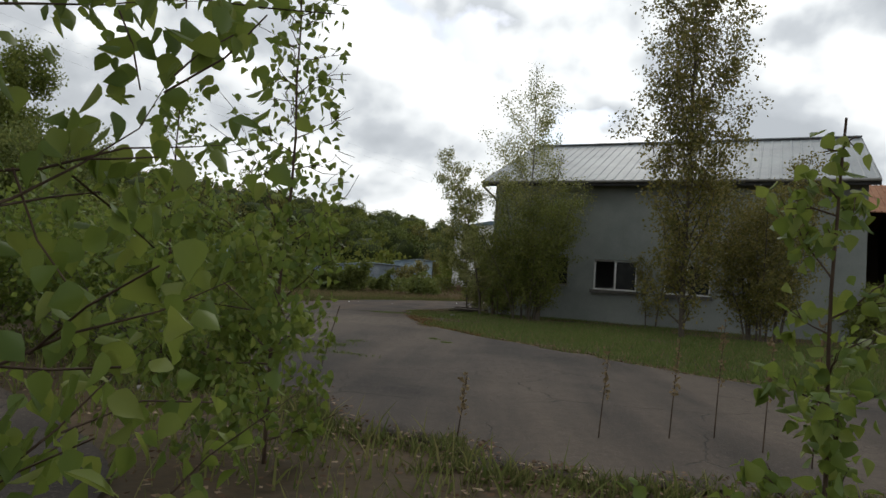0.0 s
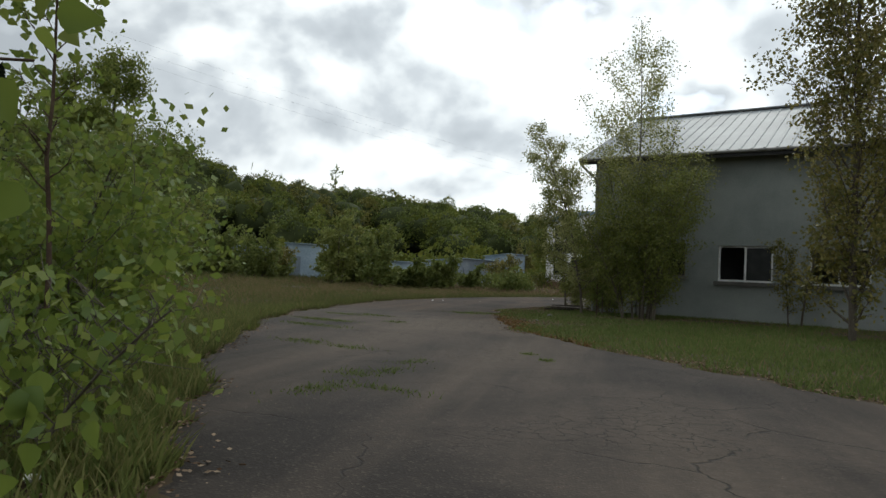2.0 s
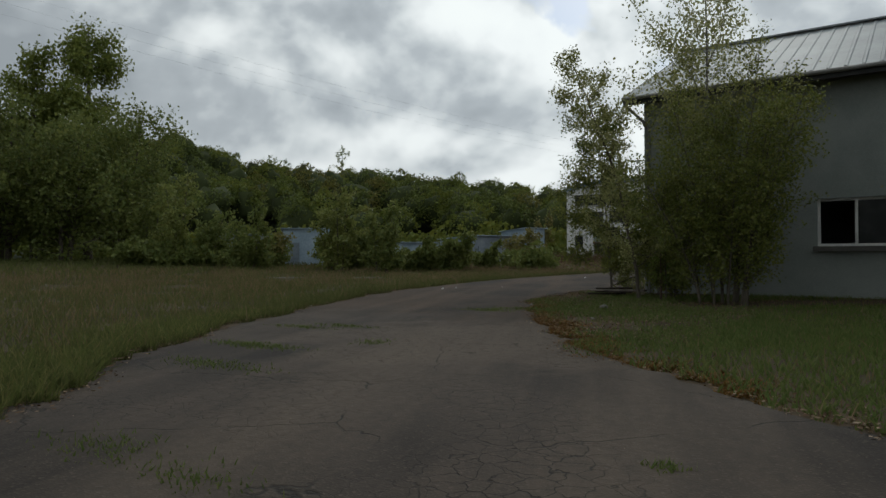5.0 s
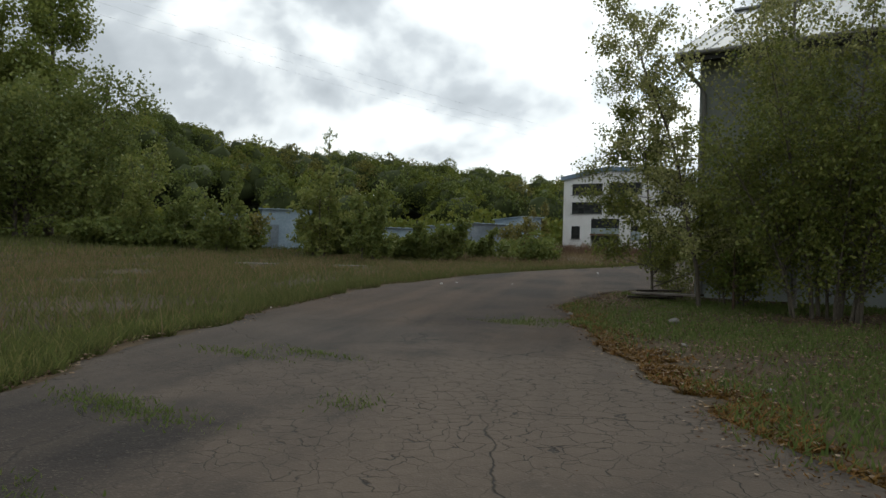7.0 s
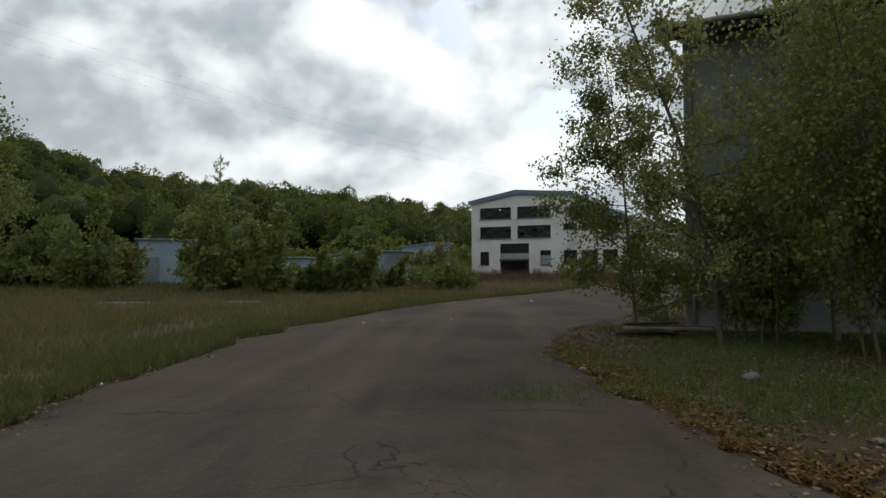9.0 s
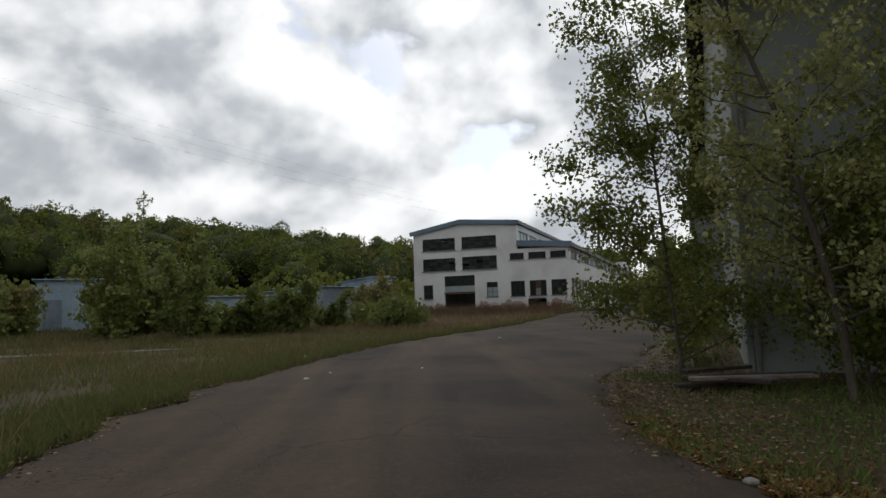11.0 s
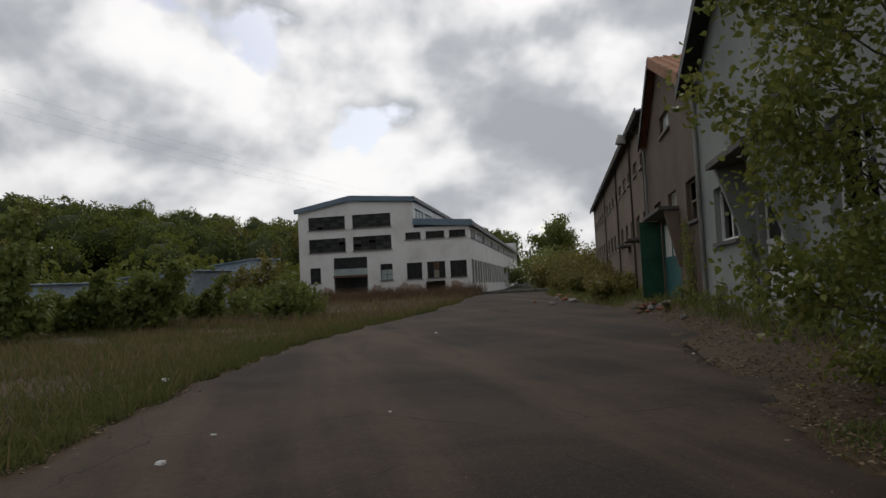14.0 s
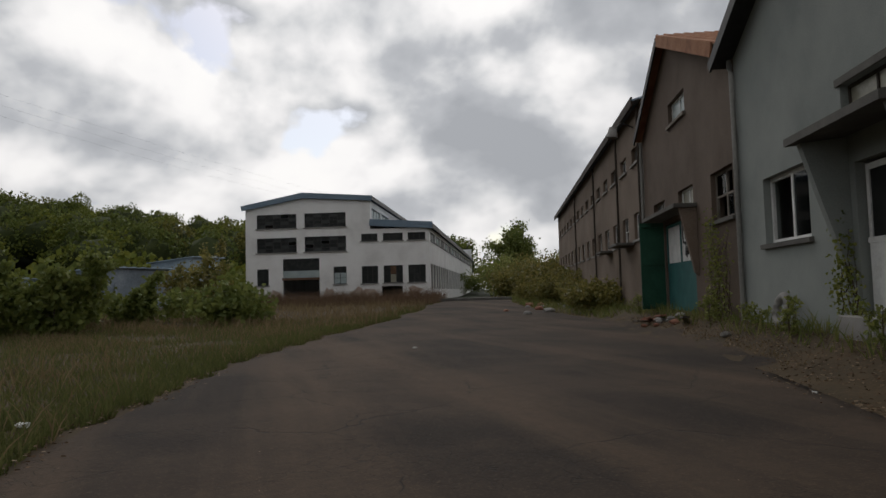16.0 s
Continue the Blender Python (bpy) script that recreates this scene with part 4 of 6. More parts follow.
part("wall_north", box_bm((LX + 0.3, LY1 - 0.3, 0), (9.7, LY1, LZ)), PLASTER_TAN, Lw)
part("wall_east", box_bm((9.7, LY0, 0), (10, LY1, LZ)), PLASTER_TAN, Lw)
sheet_roof(Lw, "roof", (LX - 0.35, LY1, LZ - 0.05), (LX - 0.35, LY0 - 0.1, LZ - 0.05), (1, LY0 - 0.1, LZ + 2.45), (1, LY1, LZ + 2.45), ROOF_BLUE, pitch=0.9)
sheet_roof(Lw, "roof", (10.3, LY0 - 0.1, LZ - 0.05), (10.3, LY1, LZ - 0.05), (1, LY1, LZ + 2.45), (1, LY0 - 0.1, LZ + 2.45), ROOF_BLUE, pitch=0.9)
beam(Lw, "fascia", (LX - 0.34, LY0, LZ - 0.08), (LX - 0.34, LY1, LZ - 0.08), 0.06, 0.34, DARK_WOOD)
for i, o in enumerate(L_OPEN):
    window(Lw, west_l, *o, cols=2, rows=1 if i % 2 == 0 else 2, frame_mat=WHITE_PAINT if i % 4 else OLD_WOOD, pane_mat=GRIMY_PANE, sill_mat=CONCRETE, missing=((i % 2, 0),) if i % 3 == 0 else ())
lamp = new("wall_lamp")
lamp.parent = Lw
pipe(lamp, "arm", [(LX - 0.02, 43.6, 7.5), (LX - 0.5, 43.6, 7.7), (LX - 0.75, 43.6, 7.4)], 0.03, FASCIA)
v, f = tube_np([(LX - 0.75, 43.6, 7.42), (LX - 0.8, 43.6, 7.5), (LX - 0.85, 43.6, 7.12)], [0.06, 0.16, 0.24], 10)
mesh_np("shade", v, f, CONCRETE, lamp)
part("eroded_patch", box_bm((LX - 0.004, 42.1, 4.3), (LX - 0.001, 42.9, 6.0)), CONCRETE, Lw, "bare grey patch of fallen render")

for y0, y1, out in ((44.4, 46.6, 0.75), (50.1, 51.9, 0.6)):
    part("canopy", box_bm((LX - out, y0, 2.92), (LX - 0.003, y1, 3.03), 0.01), DARK_CONCRETE, Lw, "small concrete door canopy")
for k, y in enumerate((42.45, 47.6, 55.8, 66.6)):
    pipe(Lw, "downpipe", [(LX - 0.1, y, LZ - 0.2), (LX - 0.1, y, 0.3)], 0.05, DARK_WOOD)

# ---- white hall ----
W = thing("white_factory_hall", (0, 0, 0), "white rendered factory hall with blue roof fascias and dark window bands", "building")
WY, WX0, WXM, WX1, WB = 77.2, -37.0, -25.35, -20.0, 0.0
WEND = 150.0
north = lambda u, w, z: (u, WY + w, z)
top_f = lambda u: float(np.interp(u, (WX0, -31.6, WXM), (9.22, 10.1, 9.7)))
F_OPEN = [(-35.95, -32.2, 7.42, 8.72), (-31.45, -27.6, 7.42, 8.72), (-35.95, -32.2, 5.2, 6.55), (-31.45, -27.6, 5.2, 6.58), (-35.95, -34.85, 2.22, 3.72), (-28.8, -27.6, 2.2, 3.78), (-33.5, -30.1, 0.0, 4.6)]
S_OPEN = [(-26.2, -24.7, 6.0, 6.68), (-24.22, -22.4, 6.0, 6.68), (-21.95, -20.35, 6.0, 6.68), (-26.2, -24.7, 2.18, 3.75), (-24.2, -22.45, 2.18, 3.75), (-21.95, -20.38, 2.18, 3.75), (-24.4, -22.5, 0.0, 1.9)]
main_open = F_OPEN + [(-26.2, WXM, 6.0, 6.68), (-26.2, WXM, 2.18, 3.75)]
low_open = [(WXM, -24.7, 6.0, 6.68), (WXM, -24.7, 2.18, 3.75)] + [o for o in S_OPEN if o[0] > WXM]
part("wall_front", wall_bm(WX0, WXM, WB, top_f, main_open, 0.35, north, (-31.6,)), PLASTER_WHITE, W)
part("wall_front", wall_bm(WXM, WX1, WB, lambda u: 7.1, low_open, 0.35, north), PLASTER_WHITE, W)
side = lambda u, w, z: (WX1 - w, u, z)
SIDE_OPEN = []
for k in range(15):
    a = WY + 1.0 + 4.8 * k
    SIDE_OPEN += [(a, a + 4.3, 5.95, 6.75), (a, a + 2.05, 1.55, 3.85), (a + 2.25, a + 4.3, 1.55, 3.85)]
part("wall_side", wall_bm(WY + 0.35, WEND, WB, lambda u: 7.1, SIDE_OPEN, 0.35, side), PLASTER_WHITE, W)
UP_OPEN = [(WY + 0.8 + 5 * k, WY + 5.3 + 5 * k, 8.15, 9.1) for k in range(14)]
part("wall_clerestory", wall_bm(WY + 0.35, WEND, 7.0, lambda u: 9.7, UP_OPEN, 0.3, lambda u, w, z: (WXM - w, u, z)), PLASTER_WHITE, W)
part("wall_west", box_bm((WX0, WY + 0.35, WB), (WX0 + 0.35, WEND, 9.22)), PLASTER_WHITE, W)
part("wall_back", box_bm((WX0, WEND, WB), (WX1, WEND + 0.35, 9.4)), PLASTER_WHITE, W)
sheet_roof(W, "roof", (WX0 - 0.3, WY - 0.3, 9.58), (WX0 - 0.3, WEND, 9.58), (-31.6, WEND, 10.62), (-31.6, WY - 0.3, 10.62), ROOF_BLUE, pitch=1.5)
sheet_roof(W, "roof", (WXM + 0.25, WEND, 10.1), (WXM + 0.25, WY - 0.3, 10.1), (-31.6, WY - 0.3, 10.62), (-31.6, WEND, 10.62), ROOF_BLUE, pitch=1.5)
beam(W, "fascia", (WX0 - 0.3, WY - 0.28, 9.34), (-31.6, WY - 0.28, 10.34), 0.08, 0.46, ROOF_BLUE, "blue sheet fascia")
beam(W, "fascia", (-31.6, WY - 0.284, 10.34), (WXM + 0.25, WY - 0.284, 9.88), 0.08, 0.46, ROOF_BLUE)
beam(W, "fascia", (WXM + 0.25, WY - 0.3, 9.9), (WXM + 0.25, WEND, 9.9), 0.08, 0.36, CONCRETE)
sheet_roof(W, "lower_roof", (WX1 + 0.35, WEND, 7.45), (WX1 + 0.35, WY - 0.3, 7.45), (WXM, WY - 0.3, 7.95), (WXM, WEND, 7.95), ROOF_BLUE, pitch=1.5)
beam(W, "fascia", (WXM, WY - 0.28, 7.66), (WX1 + 0.35, WY - 0.28, 7.26), 0.08, 0.6, ROOF_BLUE)
beam(W, "fascia", (WX1 + 0.33, WY - 0.3, 7.2), (WX1 + 0.33, WEND, 7.2), 0.08, 0.4, CONCRETE)
for k, o in enumerate(F_OPEN[:4]):
    window(W, north, *o, cols=5, rows=4, frame_mat=FASCIA, pane_mat=GRIMY_PANE, sill_mat=CONCRETE, bar=0.05, sill_out=0.12, missing=(((1, 0), (3, 3)), (), ((4, 2),), ((0, 1), (2, 2)))[k], pane_mats={(c, r): DIM_PANE for c in range(5) for r in range(4) if (c * 3 + r * 5 + k * 4) % 7 < 2})
for o, pane in ((F_OPEN[4], GRIMY_PANE), (F_OPEN[5], PALE_PANE)):
    window(W, north, *o, cols=2, rows=3, frame_mat=FASCIA, pane_mat=pane, sill_mat=CONCRETE, bar=0.05, sill_out=0.12, pane_mats={(0, 2): GRIMY_PANE, (1, 2): GRIMY_PANE})
for k, o in enumerate(S_OPEN[:6]):
    window(W, north, *o, cols=3, rows=2 if k > 2 else 1, frame_mat=FASCIA, pane_mat=GRIMY_PANE, sill_mat=CONCRETE, bar=0.05, sill_out=0.1, pane_mats={(1, 1): BOARD, (1, 0): FROSTED} if k == 4 else None)
for k, o in enumerate(SIDE_OPEN):
    window(W, side, *o, cols=2, rows=1, frame_mat=CONCRETE, pane_mat=PALE_PANE if (k % 3 == 0 and k % 2) else GRIMY_PANE, bar=0.07, sill_mat=CONCRETE if k % 3 == 0 else None, missing=((k % 2, 0),) if k % 3 and k % 5 == 1 else ())
for o in UP_OPEN:
    window(W, lambda u, w, z: (WXM - w, u, z), *o, cols=3, rows=1, frame_mat=FASCIA, pane_mat=PALE_PANE, bar=0.08)
big_door = new("door")
big_door.parent = W
bm = bmesh.new()
pbox(bm, north, -33.5, -30.1, 0.1, 0.16, 3.5, 4.6)
part("upper_glazing", bm, GRIMY_PANE, big_door)
bm = bmesh.new()
pbox(bm, north, -33.5, -30.1, -0.25, 0.1, 2.65, 2.85)
part("lintel", bm, BOARD, big_door)
bm = bmesh.new()
pbox(bm, north, -33.48, -30.12, 0.04, 0.08, 2.86, 3.5)
part("awning_panel", bm, PALE_PANE, big_door, "pale dirty glazed band")
for j, u in enumerate((-36.2, -34.2, -29.2, -26.6, -25.4, -21.4)):
    r2 = np.random.default_rng(j)
    a = np.sort(r2.uniform(0, 6.28, 11))
    rr = r2.uniform(0.35, 0.9, 11)
    pv = np.column_stack([u + rr * np.cos(a), np.full(11, WY - 0.004), 1.25 + rr * 0.8 * np.sin(a)])
    mesh_np("bare_patch", pv, [np.arange(11)[None, ::-1]], PLASTER_STAIN, W)
part("floor_slab", box_bm((WX0 + 0.35, WY + 0.35, 0.3), (WX1 - 0.35, WEND, 0.45)), DARK_CONCRETE, W)

# ---- the house behind the workshop ----
H = thing("timbered_house", (0, 0, 0), "white house gable with dark timber boards and dark roof", "house")
part("wall_south", wall_bm(11.0, 19.0, 0, lambda u: 8.0 + 0.9 * min(u - 11, 19 - u), [(14, 15.2, 8.2, 9.4)], 0.3, lambda u, w, z: (u, 27.5 + w, z), (15.0,)), WHITE_PAINT, H)
part("wall_west", box_bm((11.0, 27.8, 0), (11.3, 36, 8.0)), WHITE_PAINT, H)
sheet_roof(H, "roof", (10.5, 36.3, 7.7), (10.5, 27.0, 7.7), (15, 27.0, 11.75), (15, 36.3, 11.75), FASCIA, pitch=0.4)
sheet_roof(H, "roof", (19.5, 27.0, 7.7), (19.5, 36.3, 7.7), (15, 36.3, 11.75), (15, 27.0, 11.75), FASCIA, pitch=0.4)
for p, q in (((10.55, 27.1, 7.65), (15, 27.1, 11.65)), ((19.45, 27.1, 7.65), (15, 27.1, 11.65)), ((11.1, 27.44, 7.9), (18.9, 27.44, 7.9)), ((13, 27.44, 7.9), (13, 27.44, 9.7))):
    beam(H, "timber", p, q, 0.08, 0.25, DARK_WOOD)

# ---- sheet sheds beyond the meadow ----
VIEW = (0.94, -5.1)


def polar(px, dist):
    """A place by its bearing (a number across a broad view of the meadow) and distance."""
    a = radians(42) - math.atan((px - 784) / 1207)
    return VIEW[0] - dist * math.sin(a), VIEW[1] + dist * math.cos(a)


def rise_to(px, row, dist):
    return 1.21 + (499 - 0.049 * (px - 784) - row) / 1207 * dist


def shed(p, q, high, deep, mat, label, category="shed"):
    p, q = Vector((*p, 0)), Vector((*q, 0))
    d = (q - p).normalized()
    nrm = Vector((-d.y, d.x, 0))
    mid = (p + q) / 2
    z0 = gz(mid.x, mid.y) - 0.1
    root = thing("sheet_shed", (mid.x, mid.y, z0), label, category, "sheds beyond the meadow")
    L = (q - p).length / 2
    n = max(3, int(2 * L / 0.25))
    for side_name, w in (("front_wall", 0.0), ("back_wall", deep)):
        V, F = [], []
        for i in range(n + 1):
            t = -L + 2 * L * i / n
            o = d * t + nrm * (w + (0.04 if i % 2 else 0))
            V += [(o.x, o.y, 0.0), (o.x, o.y, high if w == 0 else high - 0.3)]
            if i:
                F.append((2 * i - 2, 2 * i, 2 * i + 1, 2 * i - 1))
        mesh_np(side_name, V, np.array(F), mat, root)
    for t in (-L, L):
        o = d * t
        V = [o, o + nrm * deep, o + nrm * deep + Vector((0, 0, high - 0.3)), o + Vector((0, 0, high))]
        mesh_np("end_wall", [tuple(v) for v in V], np.array([[0, 1, 2, 3]]), mat, root)
    a, b = d * -(L + 0.25) - nrm * 0.25, d * (L + 0.25) - nrm * 0.25
    sheet_roof(root, "roof", a + Vector((0, 0, high + 0.05)), b + Vector((0, 0, high + 0.05)), b + nrm * (deep + 0.5) + Vector((0, 0, high - 0.25)), a + nrm * (deep + 0.5) + Vector((0, 0, high - 0.25)), SHED_BLUE, pitch=0.8)
    dm = -L * 0.55
    bm = bmesh.new()
    m = Matrix.Translation(d * dm - nrm * 0.03) @ d.to_track_quat("X", "Z").to_matrix().to_4x4()
    add_box(bm, (-0.5, -0.03, 0.05), (0.5, 0.02, min(2.0, high - 0.3)), 0, m)
    part("door", bm, SHED_GREY, root)
    return root


shed(polar(560, 66), polar(668, 65), 2.6, 4, SHED_GREY, "low grey-blue corrugated shed behind bushes")
shed(polar(678, 63), polar(748, 63), 3.2, 4, SHED_BLUE, "pale blue corrugated sheet shed beyond the meadow")
shed(polar(752, 64), polar(985, 70), 2.2, 4, SHED_BLUE, "long faded blue corrugated shed overgrown by bushes")
shed(polar(992, 72), polar(1058, 76), 3.0, 5, SHED_GREY, "grey-blue sheet shed with sloping roof")
shed(polar(1085, 78), polar(1118, 80), 3.9, 4, SHED_BLUE, "small pale sheet shed near the hall")

# ---- woods ----
def cloud_tree(rng, x, y, z, h, r, leaves, slim=1.0):
    """Leaves of one far tree, in uneven clumps."""
    k = rng.integers(11, 18)
    u = rng.normal(size=(k, 3))
    u /= np.linalg.norm(u, axis=1, keepdims=True)
    c = np.array([x, y, z + h * 0.58]) + u * [r * 0.62, r * 0.62, h * 0.34 * slim] * rng.uniform(0.5, 1.05, (k, 1))
    which = rng.integers(0, k, leaves)
    e = rng.normal(size=(leaves, 3))
    e /= np.linalg.norm(e, axis=1, keepdims=True)
    e[:, 2] = np.abs(e[:, 2]) * 1.2 - 0.35
    cr = r * rng.uniform(0.24, 0.42, k)[which][:, None]
    return c[which] + e * cr * rng.uniform(0.75, 1.08, (leaves, 1))


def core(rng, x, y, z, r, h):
    """A lumpy ball added inside one far crown; its dark colour stands in for shade."""
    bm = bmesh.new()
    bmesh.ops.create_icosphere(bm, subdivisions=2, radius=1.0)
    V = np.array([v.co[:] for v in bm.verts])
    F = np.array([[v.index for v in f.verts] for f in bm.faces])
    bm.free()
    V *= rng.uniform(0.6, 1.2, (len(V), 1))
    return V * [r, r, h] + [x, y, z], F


rw = np.random.default_rng(21)
CORES = []
TONES = [[], [], []]
for k in range(560):
    az = radians(rw.uniform(6, 106))
    d = 122 + 86 * rw.random() ** 0.75
    x, y = -5 - d * math.sin(az), d * math.cos(az)
    if x > -44 and 70 < y < 156:
        continue
    h = rw.uniform(10.5, 13.2) if d > 170 else rw.uniform(8.5, 12.5)
    r = rw.uniform(4.2, 6.6)
    z = gz(x, y)
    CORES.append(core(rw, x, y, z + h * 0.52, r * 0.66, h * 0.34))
    TONES[(0, 1, 0, 0, 1, 0, 1, 2)[int(rw.integers(0, 8))]].append(cloud_tree(rw, x, y, z, h, r, 1350))
for k in range(110):
    az = radians(rw.uniform(-60, 5))
    d = rw.uniform(165, 230)
    x, y = -5 - d * math.sin(az), d * math.cos(az)
    TONES[k % 2].append(cloud_tree(rw, x, y, gz(x, y), rw.uniform(8, 12), rw.uniform(4.5, 7), 420))
for name, tone, mat, label in (("dark_woods", 0, LEAF_FAR_DARK, "dark green broadleaf wood on the hillside"), ("green_woods", 1, LEAF_FAR, "fresh green broadleaf trees on the hillside"), ("olive_woods", 2, LEAF_FAR_OLIVE, "olive-brown trees in young leaf on the hillside")):
    v, f = leaf_np(rw, np.concatenate(TONES[tone]), 0.52, 0.1)
    tagged(mesh_np(name, v, f, mat), label, "woods", kind="stuff")
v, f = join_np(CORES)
tagged(mesh_np("inner_foliage", v, f, CORE_SHADE), "dark balls added inside the hillside crowns, shade put into their colour", "woods", kind="stuff")
# dark undergrowth that closes the wood below the crowns
P = []
for k in range(420):
    az = radians(rw.uniform(2, 106))
    d = rw.uniform(92, 122)
    x, y = -5 - d * math.sin(az), d * math.cos(az)
    if x > -42 and 70 < y < 156:
        continue
    P.append(cloud_tree(rw, x, y, gz(x, y) - 1.5, rw.uniform(4, 7.5), rw.uniform(2.2, 3.6), 170))
v, f = leaf_np(rw, np.concatenate(P), 0.75, 0.1)
tagged(mesh_np("undergrowth", v, f, LEAF_FAR), "low green scrub along the foot of the wood", "scrub", kind="stuff")

dome = lambda f: math.sqrt(max(0.02, 1 - (2 * f - 0.75) ** 2 / 1.6)) * (0.85 + 0.15 * math.sin(f * 23))
cone = lambda f: (1 - f) ** 0.75 * (0.75 + 0.25 * math.sin(f * 19))
# trees and bushes round the meadow: bearing, top, distance, width, leaves
def meadow_tree(px, row, dist, wide, leaves, seed, mat, profile=None, name="tree", label="green broadleaf tree at the edge of the meadow", leaf=0.34, low=0.08, **kw):
    x, y = polar(px, dist)
    profile = profile or dome
    h = max(1.5, rise_to(px, row, dist) - gz(x, y))
    return tree(name, (x, y), label, name.replace("_", " "), seed, h, wide / 1207 * dist * 0.5, leaves, leaf, mat, BARK, low=low, branches=26, twigs=4, blur=0.10, profile=profile, group="trees round the meadow", **kw)


plume = lambda f: (0.10 + 0.95 * (1 - f) ** 0.62) * (0.86 + 0.14 * math.sin(f * 21))
meadow_tree(372, 176, 74, 190, 26000, 31, LEAF_PALE, plume, label="tall light-green tree above the meadow scrub", leaf=0.30, rise=0.55, wiggle=0.008)
meadow_tree(292, 220, 74, 150, 18000, 32, LEAF_PALE, plume, leaf=0.30, rise=0.55, wiggle=0.008)
meadow_tree(420, 300, 70, 150, 16000, 33, LEAF_MID, leaf=0.28, stems=3, spread_stems=1.5)
meadow_tree(250, 290, 70, 150, 14000, 34, LEAF_MID, leaf=0.28, stems=3, spread_stems=1.5)
meadow_tree(340, 330, 66, 190, 18000, 35, LEAF_MID, leaf=0.28, stems=3, spread_stems=1.5)
meadow_tree(150, 380, 64, 160, 8000, 36, LEAF_MID, leaf=0.28, stems=3, spread_stems=1.5)
meadow_tree(50, 370, 64, 160, 8000, 47, LEAF_MID, leaf=0.28, stems=3, spread_stems=1.5)
for k, (px, row, dist, wide, mat) in enumerate(((515, 380, 57, 70, LEAF_SHRUB), (468, 400, 62, 95, LEAF_MID), (560, 446, 58, 80, LEAF_MID), (622, 412, 53, 95, LEAF_MID), (768, 388, 52, 75, LEAF_SHRUB), (842, 402, 50, 85, LEAF_MID),
                                                (800, 430, 55, 60, LEAF_MID), (900, 460, 54, 50, LEAF_MID), (950, 458, 53, 60, LEAF_MID), (1010, 460, 60, 45, LEAF_MID), (1072, 444, 66, 60, LEAF_DARK), (1110, 404, 90, 50, LEAF_DARK), (660, 468, 57, 60, LEAF_DARK))):
    meadow_tree(px, row, dist, wide * 0.72, 4600, 60 + k, mat, name="bush", label="green self-sown bush in front of the sheds", leaf=0.22, profile=cone if k % 2 else dome, low=0.04, stems=3, spread_stems=0.8, thick=0.012)


def spruce(px, row, dist, seed):
    x, y = polar(px, dist)
    h = rise_to(px, row, dist) - gz(x, y)
    rng = np.random.default_rng(seed)
    root = thing("spruce_tree", (x, y, gz(x, y)), "dark narrow spruce above the scrub", "tree", "spruces")
    v, f = tube_np([(0, 0, 0), (0, 0, h)], [0.25, 0.02], 6)
    mesh_np("trunk", v, f, BARK, root)
    n = 8000
    t = rng.random(n) ** 0.7
    lay = np.floor(t * 38) / 38
    r = (1 - lay) * h * 0.16 * rng.random(n) ** 0.6
    a = np.floor(rng.random(n) * 9) / 9 * 6.28 + lay * 140 + rng.normal(0, 0.12, n)
    C = np.column_stack([r * np.cos(a), r * np.sin(a), h * (0.06 + 0.94 * lay) - 0.35 * r + rng.normal(0, 0.08, n)])
    v, f = leaf_np(rng, C, 0.32, 0.9)
    mesh_np("crown", v, f, NEEDLE, root)


spruce(190, 232, 82, 71)
spruce(40, 215, 86, 72)
tree("tree", (-139.8, 146.5), "thin tree standing above the wood", "tree", 73, 18.5, 2.0, 420, 0.5, LEAF_PALE, BARK, low=0.5, branches=16)
# low growth at the foot of the sheds and across the end of the yard
P = []
for k in range(150):
    px = rw.uniform(430, 1130)
    if 682 < px < 744 or 985 < px < 1050:
        continue
    x, y = polar(px, rw.uniform(55, 61))
    P.append(cloud_tree(rw, x, y, gz(x, y) - 0.2, rw.uniform(0.8, 2.5), rw.uniform(0.8, 1.6), 280))
for k in range(26):
    x, y = rw.uniform(-22, -7), rw.uniform(116, 135)
    P.append(cloud_tree(rw, x, y, gz(x, y) - 0.3, rw.uniform(2.8, 4.6), rw.uniform(1.6, 2.6), 420))
v, f = leaf_np(rw, np.concatenate(P), 0.26, 0.1)
tagged(mesh_np("low_scrub", v, f, LEAF_MID), "low green scrub and brambles at the foot of the sheds", "scrub", kind="stuff")
# bushes and rubble at the far end of the yard
for k, (x, y, h, r, mat) in enumerate(((-10.2, 60, 1.5, 1.2, LEAF_DARK), (-9.0, 55, 1.3, 1.0, LEAF_DARK), (-8.9, 64, 2.2, 1.3, LEAF_DARK), (-11.0, 66, 1.5, 1.2, LEAF_DARK), (-9.2, 73, 2.7, 1.6, LEAF_DARK), (-9.0, 48.5, 1.2, 1.0, LEAF_DARK), (-12.5, 82, 2.6, 2.0, LEAF_DARK), (-9, 88, 4.6, 2.6, LEAF_DARK), (-11, 98, 5.2, 2.8, LEAF_DARK), (-14, 108, 6, 3, LEAF_SHRUB))):
    tree("bush", (x, y), "green bush growing on rubble before the long wing", "bush", 90 + k, h * 0.82, r, 5200, 0.16 if y < 70 else 0.26, mat, BARK, low=0.05, branches=14, stems=3, spread_stems=0.7, thick=0.012, blur=0.18, group="bushes by the long wing")
tree("tree", (-12.0, 125), "round-topped tree behind the long wing", "tree", 104, 9.8, 4.4, 9000, 0.42, LEAF_MID, BARK, low=0.25, branches=26)

